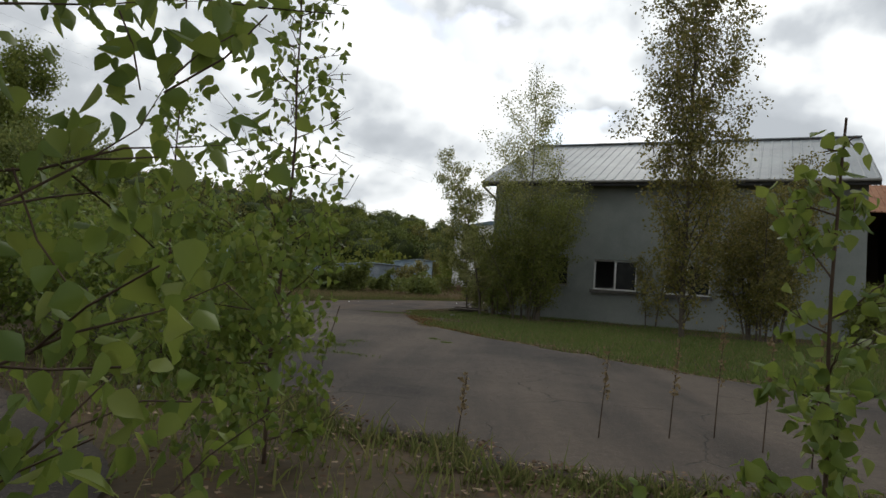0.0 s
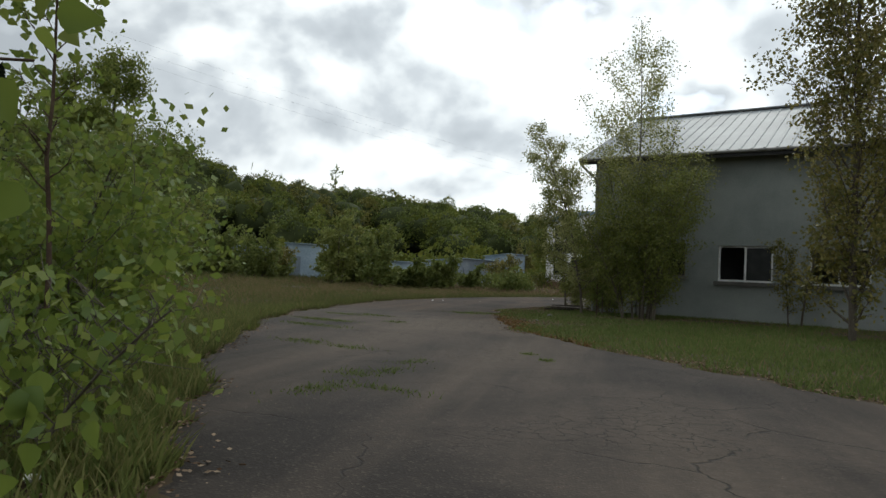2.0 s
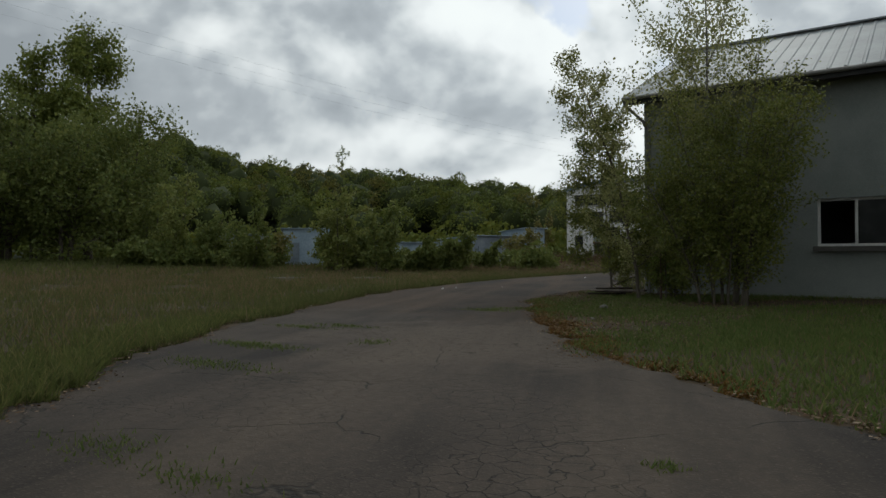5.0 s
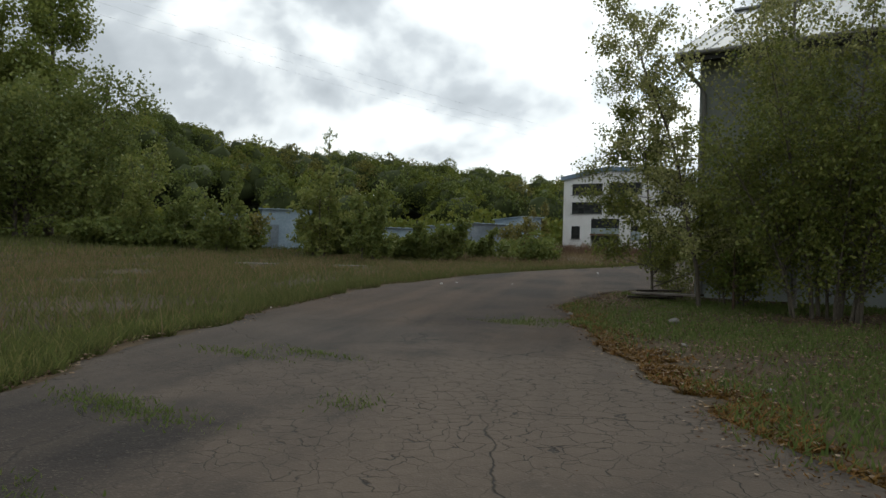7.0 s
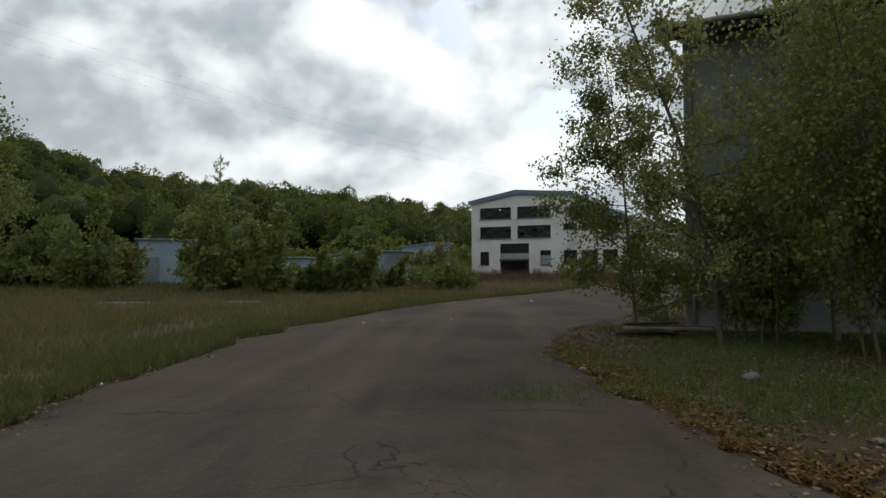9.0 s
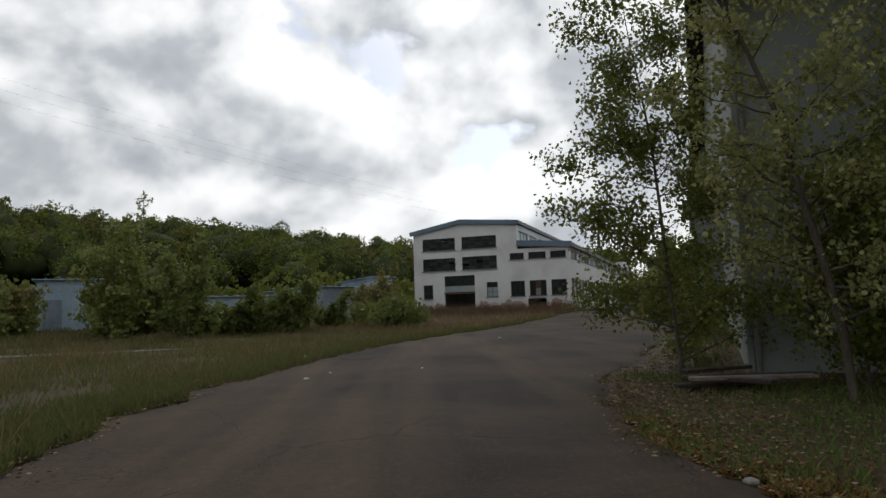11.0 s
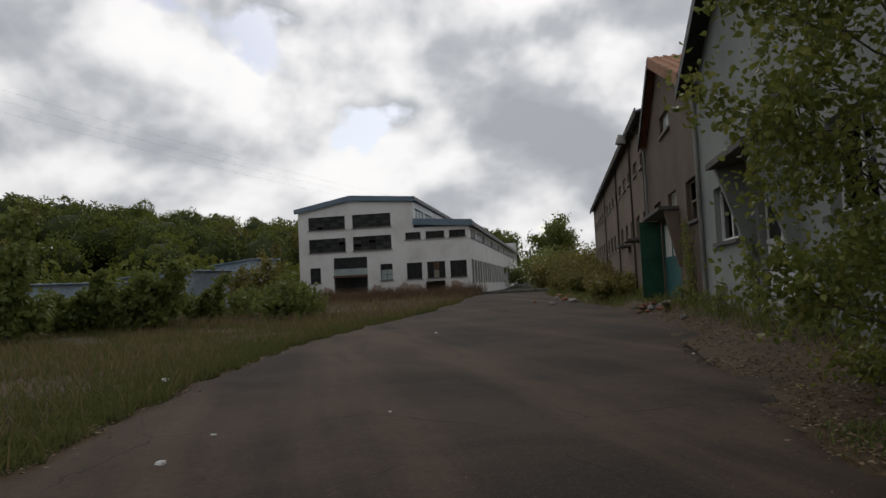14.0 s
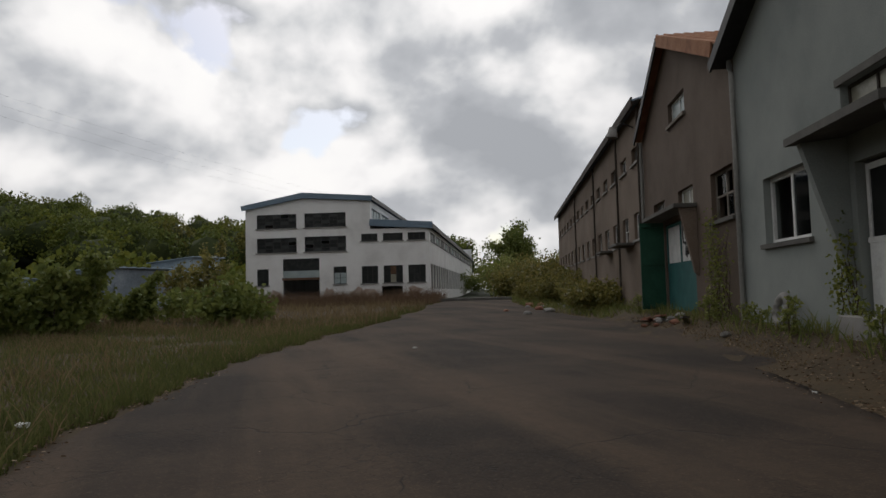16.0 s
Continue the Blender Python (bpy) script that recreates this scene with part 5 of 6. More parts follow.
# ---- trees against the workshop ----
column = lambda f: 0.55 + 0.45 * math.sin(math.pi * min(1, f * 0.9 + 0.05)) if f < 0.8 else 0.9 * (1 - f) / 0.2 + 0.08
tree("poplar_tree", (1.44, 11.5), "tall slim poplar with dark leaves before the grey wall", "tree", 111, 13.2, 2.3, 30000, 0.10, LEAF_DARK, BARK, low=0.02, branches=90, twigs=6, rise=1.6, profile=column, thick=0.0065, blur=0.06)
tree("birch_tree", (-5.5, 17.4), "airy pale birch rising above the roof", "tree", 112, 11.0, 3.3, 13000, 0.08, LEAF_BIRCH, BARK_WHITE, low=0.25, branches=42, twigs=5, rise=0.9, thick=0.005, blur=0.05, profile=cone)
tree("birch_tree", (-7.2, 16.3), "leaning birch at the corner of the workshop", "tree", 113, 7.2, 1.35, 10500, 0.065, LEAF_BIRCH, BARK, fold=True, low=0.12, branches=56, twigs=6, rise=0.35, lean=(-2.1, -0.2), thick=0.0065, blur=0.06, profile=lambda f: 0.75 + 0.25 * math.sin(f * 9) if f < 0.7 else 1.7 * (1.06 - f))
tree("birch_tree", (-8.95, 18.9), "low birch with branches hanging over the asphalt", "tree", 119, 5.8, 1.5, 21000, 0.062, LEAF_WILLOW, BARK, fold=True, low=0.04, branches=52, twigs=6, rise=0.2, lean=(-0.5, -0.1), thick=0.006, blur=0.07, profile=lambda f: 1.0 - 0.45 * f)
tree("willow_shrub", (-6.7, 17.2), "low dense willow shrub at the corner of the wall", "shrub", 114, 3.7, 1.0, 14000, 0.075, LEAF_WILLOW, BARK, low=0.06, branches=24, twigs=6, rise=0.7, stems=6, spread_stems=0.6, thick=0.008, blur=0.07)
tree("willow_shrub", (-4.7, 15.4), "tall many-stemmed willow shrub before the grey wall", "shrub", 120, 6.7, 1.5, 46000, 0.066, LEAF_WILLOW, BARK, low=0.10, branches=28, twigs=6, rise=0.7, stems=11, spread_stems=1.15, thick=0.007, blur=0.07)
tree("willow_shrub", (3.5, 13.6), "wide willow shrub beside the poplar at the wall", "shrub", 115, 6.3, 1.5, 30000, 0.08, LEAF_DARK, BARK, low=0.10, branches=24, twigs=6, rise=0.8, stems=8, spread_stems=1.3, thick=0.008, blur=0.09)
tree("willow_shrub", (-0.6, 18.0), "slender shrub against the grey wall", "shrub", 116, 4.2, 0.7, 3000, 0.08, LEAF_DARK, BARK, low=0.12, branches=22, rise=0.9, stems=2, spread_stems=0.5, thick=0.008)
tree("bush", (6.9, 17.6), "low green bush at the end of the grey wall", "bush", 117, 2.2, 0.9, 3500, 0.10, LEAF_PALE, BARK, low=0.05, branches=16, stems=3, spread_stems=0.5, thick=0.01)
tree("sapling", (-6.4, 15.7), "small thin sapling in the lawn", "sapling", 118, 1.3, 0.45, 160, 0.07, LEAF_YOUNG, TWIG, fold=True, low=0.3, branches=9, twigs=2)

# ---- saplings that the path leads through ----
bushy = lambda f: 1.0 if f < 0.45 else 0.60 - 0.5 * (f - 0.45)
tree("birch_sapling", (1.28, -7.28), "young birch, bushy at the foot with an airy leader", "sapling", 121, 2.9, 0.72, 6500, 0.056, LEAF_YOUNG, TWIG, fold=True, low=0.04, branches=46, twigs=4, rise=0.45, thick=0.003, blur=0.09, droop=0.8, profile=bushy, gap=0.56, thin=(1.45, 0.2), group="saplings at the path")
tree("birch_sapling", (2.6, -9.92), "young birch sapling with large drooping leaves", "sapling", 122, 2.3, 0.98, 2900, 0.056, LEAF_YOUNG, TWIG, fold=True, low=0.10, branches=40, twigs=3, rise=0.35, thick=0.003, blur=0.08, droop=0.9, profile=lambda f: 0.95 - 0.3 * f, gap=0.36, group="saplings at the path")
tree("birch_sapling", (4.05, -7.75), "slim sapling with a bare leader beside the path", "sapling", 123, 1.78, 0.36, 480, 0.062, LEAF_YOUNG, TWIG, fold=True, low=0.05, branches=22, twigs=3, rise=0.6, thick=0.0032, blur=0.10, droop=0.7, group="saplings at the path")
tree("bush", (4.0, -8.2), "low leafy weeds at the asphalt's edge", "bush", 125, 0.45, 0.4, 500, 0.07, LEAF_YOUNG, TWIG, fold=True, low=0.05, branches=12, stems=3, spread_stems=0.4, thick=0.008)
tree("bush", (4.7, -8.35), "low leafy growth at the asphalt's edge", "bush", 124, 0.6, 0.5, 700, 0.07, LEAF_YOUNG, TWIG, fold=True, low=0.05, branches=14, stems=3, spread_stems=0.5, thick=0.008)
for k, (x, y, h, r, n) in enumerate(((-3.3, -4.5, 2.0, 1.1, 9000), (-5.6, -3.1, 1.9, 1.1, 8000), (-1.7, -5.5, 0.9, 0.6, 1800), (-8.0, -2.2, 1.6, 1.0, 5000), (-4.7, -5.8, 2.0, 1.2, 7000), (-10.8, -1.8, 1.7, 1.2, 4500))):
    tree("bush", (x, y), "bright green sallow bush at the asphalt's edge", "bush", 130 + k, h, r, n, 0.075, LEAF_YOUNG, BARK, low=0.04, branches=24, twigs=4, rise=0.7, stems=5, spread_stems=0.7, thick=0.007, blur=0.17, group="bushes at the path")
tree("birch_sapling", (-2.05, -5.05), "birch sapling standing out of the bush", "sapling", 140, 3.1, 0.5, 420, 0.06, LEAF_YOUNG, TWIG, fold=True, low=0.4, branches=18, twigs=3, rise=0.9, thick=0.006, group="saplings at the path")


def dry_stem(x, y, h, seed):
    rng = np.random.default_rng(seed)
    root = thing("dry_stem", (x, y, gz(x, y)), "thin brown dead weed stem with seed heads", "weed", "dry stems")
    p = np.array([(0, 0, 0), (0.02, 0.01, h * 0.5), (0.05, 0.0, h)])
    v, f = tube_np(p, [0.006, 0.004, 0.002], 5)
    mesh_np("stalk", v, f, TWIG, root)
    C = np.array([0.035, 0, h * 0.75]) + np.column_stack([rng.normal(0, 0.012, 70), rng.normal(0, 0.012, 70), rng.uniform(-0.3, 0.25, 70) * h])
    v, f = leaf_np(rng, C, 0.03, -0.5)
    mesh_np("seed_head", v, f, STRAW, root)


for k, (x, y, h) in enumerate(((2.75, -5.3, 0.7), (3.2, -4.9, 0.8), (3.5, -4.6, 0.95), (3.85, -4.9, 0.85), (4.15, -5.2, 1.0), (2.0, -6.2, 0.5))):
    dry_stem(x, y, h, 150 + k)

# ---- grass, litter, small things ----
def blades(name, X, Y, rng, lo, hi, wide, mat, label, category="grass", bend=0.35):
    n = len(X)
    Z = ground_z(X, Y)
    h = rng.uniform(lo, hi, n) * rng.uniform(0.6, 1.0, n)
    a = rng.uniform(0, 6.28, n)
    b = np.stack([X, Y, Z - 0.01], 1)
    side = np.stack([np.cos(a), np.sin(a), np.zeros(n)], 1) * wide * rng.uniform(0.6, 1.3, (n, 1))
    lean = np.stack([rng.normal(0, bend, n), rng.normal(0, bend, n), np.ones(n)], 1) * h[:, None]
    m = b + lean * 0.55
    t = b + lean * [1.35, 1.35, 1.0]
    V = np.stack([b - side, b + side, m + side * 0.7, t, m - side * 0.7], 1).reshape(-1, 3)
    i = np.arange(n)[:, None] * 5
    ob = mesh_np(name, V, [i + [0, 1, 2, 4], i + [4, 2, 3]], mat)
    return tagged(ob, label, category, kind="stuff")


WALLS = [(GX0 - 0.05, GX1, GY0 - 0.05, GY1), (BX - 0.05, 10.3, BY0, LY1), (WX0, WX1, WY - 0.05, WEND)]


def clear(X, Y, keep_off_road=True):
    ok = np.ones(len(X), bool)
    if keep_off_road:
        ok &= ~in_road(X, Y)
    for a, b, c, d in WALLS:
        ok &= ~((X > a) & (X < b) & (Y > c) & (Y < d))
    return ok


LAWN_SIDE = np.concatenate([LINE_IN, [[30, 110]]])
HEAP = (-27.5, 25.5)


def scatter(rng, n, x0, x1, y0, y1, patch=0.0, beyond=False):
    X, Y = rng.uniform(x0, x1, n), rng.uniform(y0, y1, n)
    ok = clear(X, Y) & ~inside(PAVED, X, Y)
    ok &= ((X - HEAP[0] + Y - HEAP[1]) / 4.2) ** 2 + ((X - HEAP[0] - Y + HEAP[1]) / 1.2) ** 2 > rng.uniform(0.6, 1.2, n)
    if beyond:
        ok &= ~inside(LAWN_SIDE, X, Y)
    if patch:
        w = np.sin(X * 0.9 + np.sin(Y * 0.53) * 2) + np.sin(Y * 1.1 + np.sin(X * 0.71) * 2.2)
        ok &= w > rng.normal(-patch, 0.8, n)
    return X[ok], Y[ok]


def along(rng, line, n, out, spread):
    """Points beside a line, on its outer side."""
    t = rng.uniform(0, len(line) - 1.01, n)
    i = t.astype(int)
    p = line[i] + (line[i + 1] - line[i]) * (t - i)[:, None]
    d = line[i + 1] - line[i]
    d /= np.linalg.norm(d, axis=1, keepdims=True) + 1e-9
    s = np.abs(rng.normal(0, spread, n))[:, None] * out
    q = p + np.column_stack([-d[:, 1], d[:, 0]]) * s
    return q[:, 0], q[:, 1]


rgr = np.random.default_rng(200)
X, Y = scatter(rgr, 90000, -10, 17, -0.2, 19.3, patch=0.35)
blades("lawn_grass", X, Y, rgr, 0.03, 0.13, 0.009, LAWN, "short patchy grass before the grey workshop")
X, Y = scatter(rgr, 75000, -3.5, 15, -0.2, 13)
blades("front_lawn_grass", X, Y, rgr, 0.05, 0.17, 0.011, LAWN, "green rough lawn beside the asphalt")
X, Y = scatter(rgr, 70000, -9.8, 0.5, 4.5, 19.2, patch=0.1)
blades("shaded_lawn_grass", X, Y, rgr, 0.04, 0.14, 0.010, LAWN, "green rough grass under the shrubs")
X, Y = along(rgr, LINE_IN, 70000, -1, 0.3)
ok = (Y > 3.5) & (Y < 15) & (X < -2)
blades("orange_moss", X[ok], Y[ok], rgr, 0.03, 0.075, 0.013, MOSS, "orange-brown moss along the asphalt's edge", "moss", bend=0.9)
X, Y = scatter(rgr, 9000, -3.5, 15, 0.7, 18, patch=0.0)
blades("dry_front_grass", X, Y, rgr, 0.06, 0.22, 0.007, STRAW, "dry stalks standing in the rough lawn")
X, Y = scatter(rgr, 9000, -10, -1, 4, 21.6, patch=-0.2)
blades("dry_lawn_grass", X, Y, rgr, 0.02, 0.07, 0.009, STRAW, "dry straw-coloured grass in the lawn")
X, Y = scatter(rgr, 190000, -34, -4, -3, 48, patch=0.9, beyond=True)
blades("meadow_grass", X, Y, rgr, 0.10, 0.30, 0.010, MEADOW, "rough green meadow grass beside the yard")
X, Y = scatter(rgr, 60000, -40, -9, -2, 48, patch=-0.3, beyond=True)
blades("dry_meadow_grass", X, Y, rgr, 0.15, 0.5, 0.008, STRAW, "tall dry grass stalks in the meadow")
X, Y = scatter(rgr, 30000, -42, -20, 8, 50, patch=0.2, beyond=True)
blades("dead_meadow_grass", X, Y, rgr, 0.12, 0.35, 0.014, STRAW, "tan dead grass in the middle of the meadow")
X, Y = along(rgr, LINE_OUT, 70000, 1, 0.9)
ok = clear(X, Y) & ~inside(PAVED, X, Y) & (X < -4) & (Y < 60)
blades("roadside_grass", X[ok], Y[ok], rgr, 0.08, 0.26, 0.009, MEADOW, "fresh green grass beside the asphalt")
X, Y = along(rgr, LINE_OUT, 60000, 1, 0.8)
ok = clear(X, Y) & ~inside(PAVED, X, Y) & (X < -0.5) & (X > -12)
blades("verge_tufts", X[ok], Y[ok], rgr, 0.08, 0.30, 0.010, GRASS, "bright green grass tufts at the asphalt's edge")
X, Y = scatter(rgr, 42000, -75, -34, 0, 75)
blades("far_meadow_grass", X, Y, rgr, 0.2, 0.5, 0.03, MEADOW, "meadow grass before the sheds")
X, Y = scatter(rgr, 40000, -70, -18, 40, 77, patch=0.2)
blades("far_dry_grass", X, Y, rgr, 0.25, 0.7, 0.02, STRAW, "tall brown dead grass before the white hall")
X, Y = scatter(rgr, 20000, -40, -18, 64, 77.1, patch=0.5)
blades("hall_weeds", X, Y, rgr, 0.4, 1.5, 0.014, WEED_RED, "reddish-brown dead weeds at the foot of the hall")
X, Y = scatter(rgr, 26000, -12, 9, -12, -3.2, patch=0.4)
blades("path_grass", X, Y, rgr, 0.08, 0.32, 0.008, GRASS, "tufts of grass between the saplings")
X, Y = scatter(rgr, 3000, -8.75, -8.0, 18.5, 46, patch=0.2)
blades("wall_weeds", X, Y, rgr, 0.12, 0.5, 0.012, GRASS, "weeds along the foot of the facades")
X, Y = scatter(rgr, 9000, -13, -8.0, 43, 80, patch=0.5)
blades("yard_end_weeds", X, Y, rgr, 0.2, 0.6, 0.015, GRASS, "weeds on rubble at the yard's end")
X, Y = along(rgr, LINE_OUT, 26000, 1, 0.22)
blades("verge_grass", X, Y, rgr, 0.04, 0.15, 0.008, MEADOW, "grass creeping over the asphalt's edge")
X, Y = along(rgr, LINE_IN, 9000, -1, 0.2)
blades("verge_moss_grass", X, Y, rgr, 0.02, 0.07, 0.009, STRAW, "brown moss and grass at the asphalt's edge")

gv = curve([(-30.4, 23.0), (-29.0, 24.6), (-26.8, 27.0), (-25.4, 27.9), (-25.5, 27.2), (-27.4, 24.9), (-29.7, 22.6)], 6)
tagged(mesh_np("gravel_patch", np.column_stack([gv, ground_z(gv[:, 0], gv[:, 1]) + 0.03]), [np.arange(len(gv))[None, ::-1]], GRAVEL), "pale bare gravel patch in the meadow", "gravel", kind="structure")

# tufts in cracks of the asphalt
TUFTS = [(-8.5, 10.45, 0.7, 0.25), (-9.3, 5.9, 0.7, 0.2), (-8.1, 3.9, 0.8, 0.25), (-4.1, 0.15, 0.4, 0.2), (-2.43, -1.7, 0.3, 0.25), (-1.6, 1.2, 0.12, 0.1), (-7.2, 2.6, 0.9, 0.25), (-7.9, 11.2, 0.9, 0.28), (-8.5, 10.8, 0.5, 0.2), (-2.0, -2.6, 0.22, 0.5), (-1.6, -2.2, 0.5, 0.15), (-2.3, -1.3, 0.2, 0.4), (-2.1, 1.7, 0.12, 0.1), (-8.2, 3.9, 0.8, 0.22), (-8.8, 6.4, 0.7, 0.2), (-5.0, 0.2, 0.5, 0.25), (-2.6, -0.4, 0.15, 0.35), (-7.0, 5.0, 0.25, 0.3), (-16.9, 16.7, 0.25, 0.2)]
for k, (x, y, rx, ry) in enumerate(TUFTS):
    r3 = np.random.default_rng(300 + k)
    n = int(650 * max(0.15, rx * ry * 4))
    ob = blades("grass_tuft", x + r3.normal(0, rx * 0.5, n), y + r3.normal(0, ry * 0.5, n), r3, 0.02, 0.075, 0.007, LAWN, "tuft of grass in an asphalt crack", "grass")
    ob.location.z = 0.03


def fallen(name, X, Y, rng, size, label, lift=0.02):
    C = np.stack([X, Y, ground_z(X, Y) + lift + rng.uniform(0, 0.02, len(X))], 1)
    v, f = leaf_np(rng, C, size, 0.0)
    v[:, 2] = np.maximum(ground_z(v[:, 0], v[:, 1]) + 0.012, C[:, 2].repeat(4) + (v[:, 2] - C[:, 2].repeat(4)) * 0.3)
    return tagged(mesh_np(name, v, f, LITTER), label, "leaves", kind="stuff")


X1, Y1 = along(rgr, LINE_IN, 5000, -1, 0.4)
X2, Y2 = along(rgr, LINE_OUT, 6000, 1, 0.3)
X3, Y3 = scatter(rgr, 15000, -9.8, -3.5, 7, 19.2)
X4, Y4 = scatter(rgr, 12000, -9.9, -8.1, 13, 40)
X5, Y5 = scatter(rgr, 3500, -4, 4, -9, -4)
fallen("leaf_litter", np.concatenate([X1, X2, X3, X4, X5]), np.concatenate([Y1, Y2, Y3, Y4, Y5]), rgr, 0.05, "dry brown fallen leaves along the asphalt's edges")
X1, Y1 = along(rgr, LINE_OUT, 4200, -1, 0.13)
X2, Y2 = along(rgr, LINE_IN, 2600, 1, 0.13)
fallen("edge_litter", np.concatenate([X1, X2]), np.concatenate([Y1, Y2]), rgr, 0.045, "pale dry leaves blown along the asphalt's edges", lift=0.04)
X1, Y1 = rgr.uniform(-18, 4, 6500), rgr.uniform(-6, 45, 6500)
ok = in_road(X1, Y1)
fallen("loose_chips", X1[ok], Y1[ok], rgr, 0.013, "small leaves and chips scattered over the asphalt", lift=0.045)


def stone(x, y, r, seed, mat=STONE, name="stone", label="pale broken stone lying on the ground", flatness=0.6):
    rng = np.random.default_rng(seed)
    bm = bmesh.new()
    bmesh.ops.create_icosphere(bm, subdivisions=2, radius=r)
    for vv in bm.verts:
        vv.co *= 1 + rng.normal(0, 0.12)
        vv.co.z *= flatness
    bmesh.ops.convex_hull(bm, input=bm.verts)
    ob = part(name, bm, mat)
    ob.location = (x, y, gz(x, y) + r * flatness * 0.4 + 0.02)
    ob.rotation_euler = (0, 0, rng.uniform(0, 6))
    return tagged(ob, label, "stone", "stones")


for k, (x, y, r) in enumerate(((-6.7, 12.5, 0.095), (-8.5, 12.5, 0.05), (-5.9, 9.9, 0.04), (-4.6, 7.6, 0.035), (-16.6, 17.4, 0.09), (-13.1, 9.0, 0.05), (-8.6, 20.5, 0.12), (-8.9, 30.5, 0.1), (-1.3, -5.9, 0.05), (-1.0, -6.2, 0.04), (-1.7, -5.7, 0.05), (-0.7, -6.4, 0.035), (-1.15, -5.75, 0.035), (-0.85, -6.0, 0.03), (-1.45, -6.15, 0.04))):
    stone(x, y, r, 400 + k)
for k, (x, y, s) in enumerate(((-17.9, 22.9, 0.06), (-15.0, 19.0, 0.025), (-12.7, 9.4, 0.02), (-15.2, 31.5, 0.04), (-13.6, 20.0, 0.02), (-9.8, 24.5, 0.025), (-1.1, -5.5, 0.035), (-14.9, 18.0, 0.04))):
    bm = bmesh.new()
    add_box(bm, (-s, -s * 0.6, 0), (s, s * 0.6, s * 0.7), s * 0.2)
    r4 = np.random.default_rng(k)
    for vv in bm.verts:
        vv.co += Vector(r4.normal(0, s * 0.14, 3))
    ob = part("litter", bm, PAPER)
    ob.location, ob.rotation_euler = (x, y, gz(x, y) + 0.035), (0.1, 0.1, k * 1.3)
    tagged(ob, "crumpled white scrap lying on the asphalt", "litter", "litter")
# tyre, planks and rubble by the facade
tyre = thing("tyre", (-8.28, 29.25, gz(-8.28, 29.25) + 0.05), "pale dusty old tyre leaning on weeds by the wall", "tyre")
a = np.linspace(0, 2 * np.pi, 25)
v, f = tube_np(np.column_stack([0.05 * np.sin(a), 0.24 * np.cos(a), 0.28 + 0.24 * np.sin(a)]), np.full(25, 0.075), 10)
mesh_np("tread", v, f, CONCRETE, tyre, flat=False)


def plank(x, y, z, length, turn, mat, label, tilt=0.0, wide=0.16, high=0.045):
    bm = box_bm((-length / 2, -wide / 2, 0), (length / 2, wide / 2, high), 0.006)
    ob = part("plank", bm, mat)
    ob.location, ob.rotation_euler = (x, y, z), (0, tilt, turn)
    return tagged(ob, label, "plank", "planks")


plank(-8.12, 17.08, 0.16, 1.5, 0.28, OLD_WOOD, "weathered grey plank lying in the grass")
plank(-8.05, 17.36, 0.16, 1.4, 0.24, DARK_WOOD, "weathered grey plank lying in the grass")
for k, (x, y, t, mat) in enumerate(((-8.5, 17.3, 0.4, DARK_WOOD), (-8.4, 17.6, 0.1, DARK_WOOD), (-8.4, 17.0, -0.5, DARK_WOOD), (-8.5, 17.9, 0.7, DARK_WOOD))):
    plank(x, y, 0.05 + 0.045 * k, 1.1, t, mat, "dark rotten board in a heap by the corner")
for k, (x, y, t, mat) in enumerate(((-8.9, 37.6, 1.2, RED_BRICK), (-9.1, 37.2, 0.9, OLD_WOOD), (-8.8, 36.7, 1.5, RED_BRICK), (-8.75, 34.2, 1.4, DARK_WOOD))):
    plank(x, y, gz(x, y) + 0.05 + 0.03 * k, 1.3, t, mat, "broken board on rubble before the green gate", tilt=0.06)
for k in range(14):
    r5 = np.random.default_rng(500 + k)
    stone(-8.9 + r5.normal(0, 0.3), 36.6 + r5.normal(0, 0.9), r5.uniform(0.06, 0.15), 520 + k, RED_BRICK if k % 2 else CONCRETE, "rubble", "broken brick and concrete rubble by the wall")
slab = part("loading_slab", box_bm((-19.5, 70.2, 0.2), (-12.8, 72.0, 0.72), 0.03), DARK_CONCRETE)
tagged(slab, "low dark concrete loading slab at the yard's end", "slab")
for k in range(16):
    r5 = np.random.default_rng(560 + k)
    stone(-10.8 + r5.normal(0, 1.2), 56 + r5.normal(0, 3.5), r5.uniform(0.1, 0.3), 580 + k, CONCRETE if k % 3 else RED_BRICK, "rubble", "broken concrete rubble under the bushes")


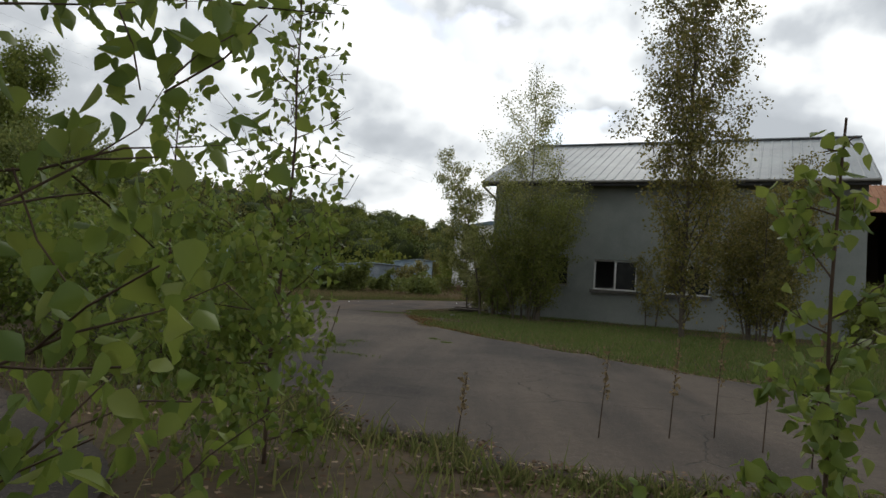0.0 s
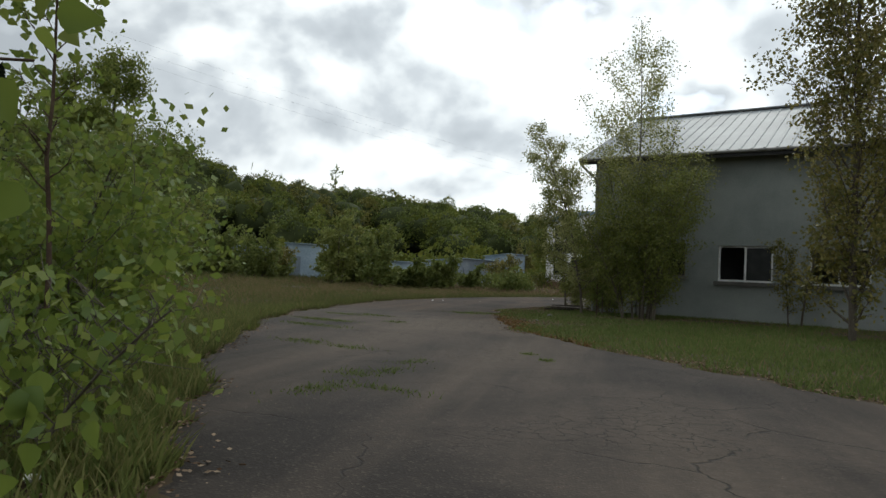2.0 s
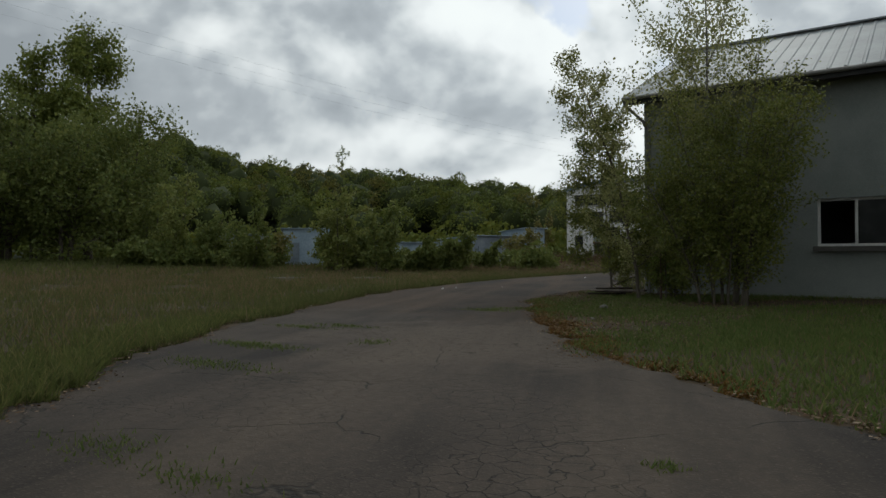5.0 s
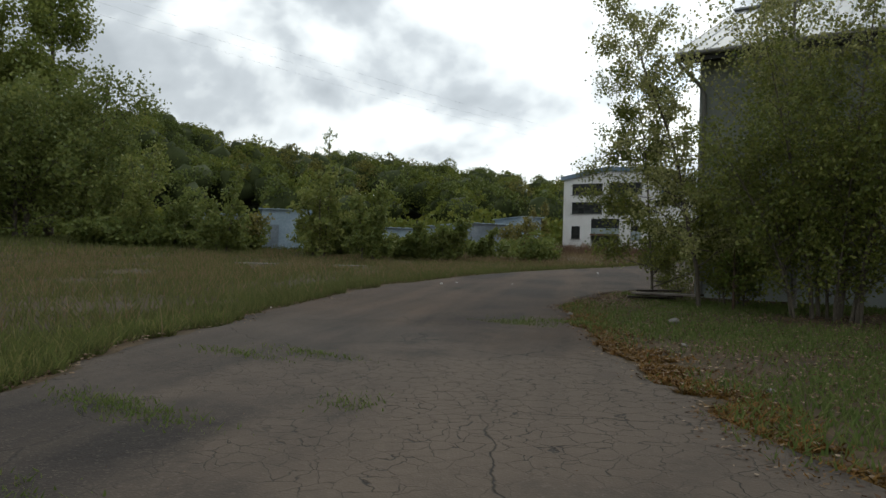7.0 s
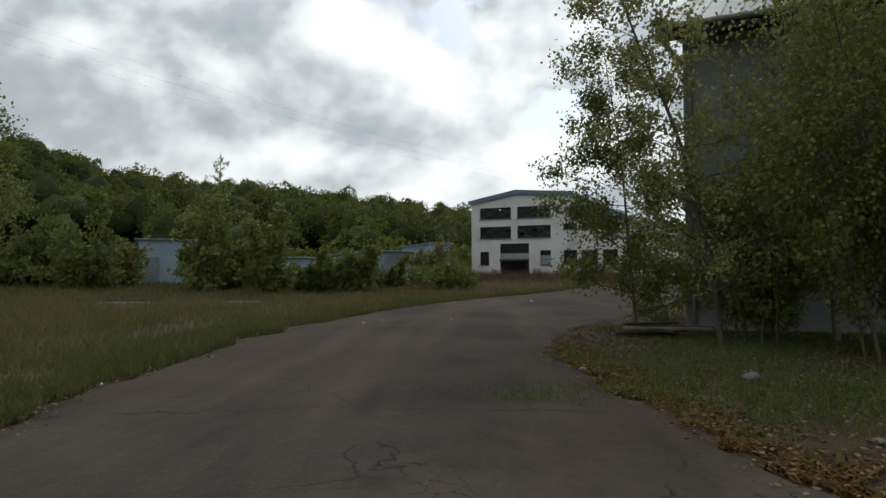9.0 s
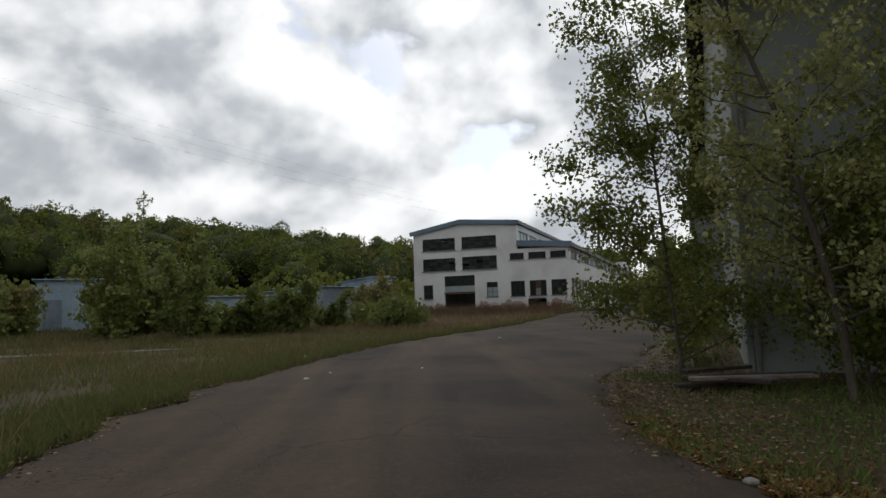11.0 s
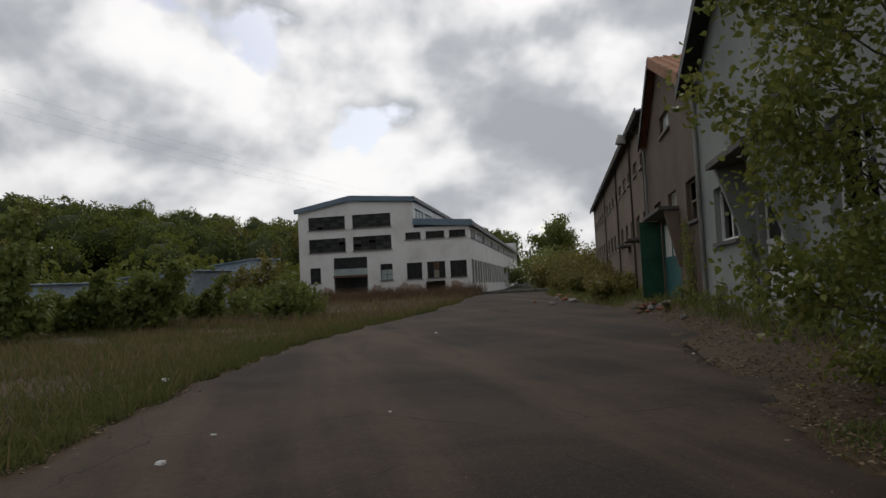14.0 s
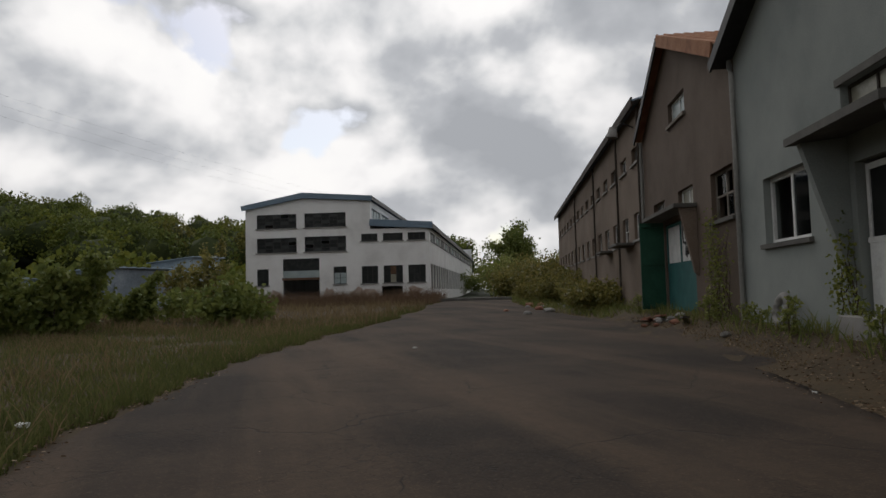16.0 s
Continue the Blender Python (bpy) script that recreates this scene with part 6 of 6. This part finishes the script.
def climber(name, x, y0, y1, z0, z1, n, seed, label):
    rng = np.random.default_rng(seed)
    root = thing(name, (x, (y0 + y1) / 2, z0), label, "climbing plant")
    C, tubes = [], []
    for k in range(6):
        m = 8
        p = np.column_stack([-rng.uniform(0.03, 0.12, m), np.cumsum(rng.normal(0, 0.08, m)) + rng.uniform(-0.4, 0.4) * (y1 - y0), np.linspace(0, (z1 - z0) * rng.uniform(0.6, 1), m)])
        tubes.append(tube_np(p, np.linspace(0.012, 0.004, m), 4))
        C.append(p)
    C = np.concatenate(C)
    pts = C[rng.integers(0, len(C), n)] + np.column_stack([-np.abs(rng.normal(0, 0.07, n)), rng.normal(0, 0.14, n), rng.normal(0, 0.14, n)])
    v, f = join_np(tubes)
    mesh_np("stem", v, f, TWIG, root)
    v, f = leaf_np(rng, pts, 0.062, 0.5, True)
    mesh_np("leaves", v, f, LEAF_WILLOW, root)


climber("climbing_plant", GX0 - 0.02, 26.6, 27.3, 0.6, 2.3, 420, 601, "green climber growing over the door jamb")
climber("climbing_plant", BX - 0.02, 32.9, 34.2, 0.4, 2.9, 700, 602, "dark ivy climbing the brown wall")
climber("climbing_plant", BX - 0.1, 32.3, 32.8, 0.4, 2.6, 260, 603, "ivy climbing the downpipe")
for k, y in enumerate((23.2, 25.6, 28.2, 30.4, 33.0, 41.0)):
    tree("weed", (-8.35 - 0.12 * (k % 3), y), "leafy green weed at the foot of the facade", "weed", 610 + k, 0.45 + 0.12 * (k % 3), 0.28, 260, 0.06, LEAF_SHRUB, TWIG, fold=True, low=0.05, branches=10, twigs=2, thick=0.01, group="weeds at the facade")
# wires over the wood
for k in range(3):
    p0, p1 = np.array((-140.0, 20.0, 52 - 2.2 * k)), np.array((-60.0, 220.0, 30 - 1.6 * k))
    t = np.linspace(0, 1, 20)[:, None]
    pts = p0 + (p1 - p0) * t - np.array([0, 0, 1.0]) * 6 * (t * (1 - t)) * 4 * 0.6
    v, f = tube_np(pts, [0.008] * 20, 4)
    tagged(mesh_np("power_line", v, f, CABLE), "thin dark power line over the wood", "cable", "power lines")
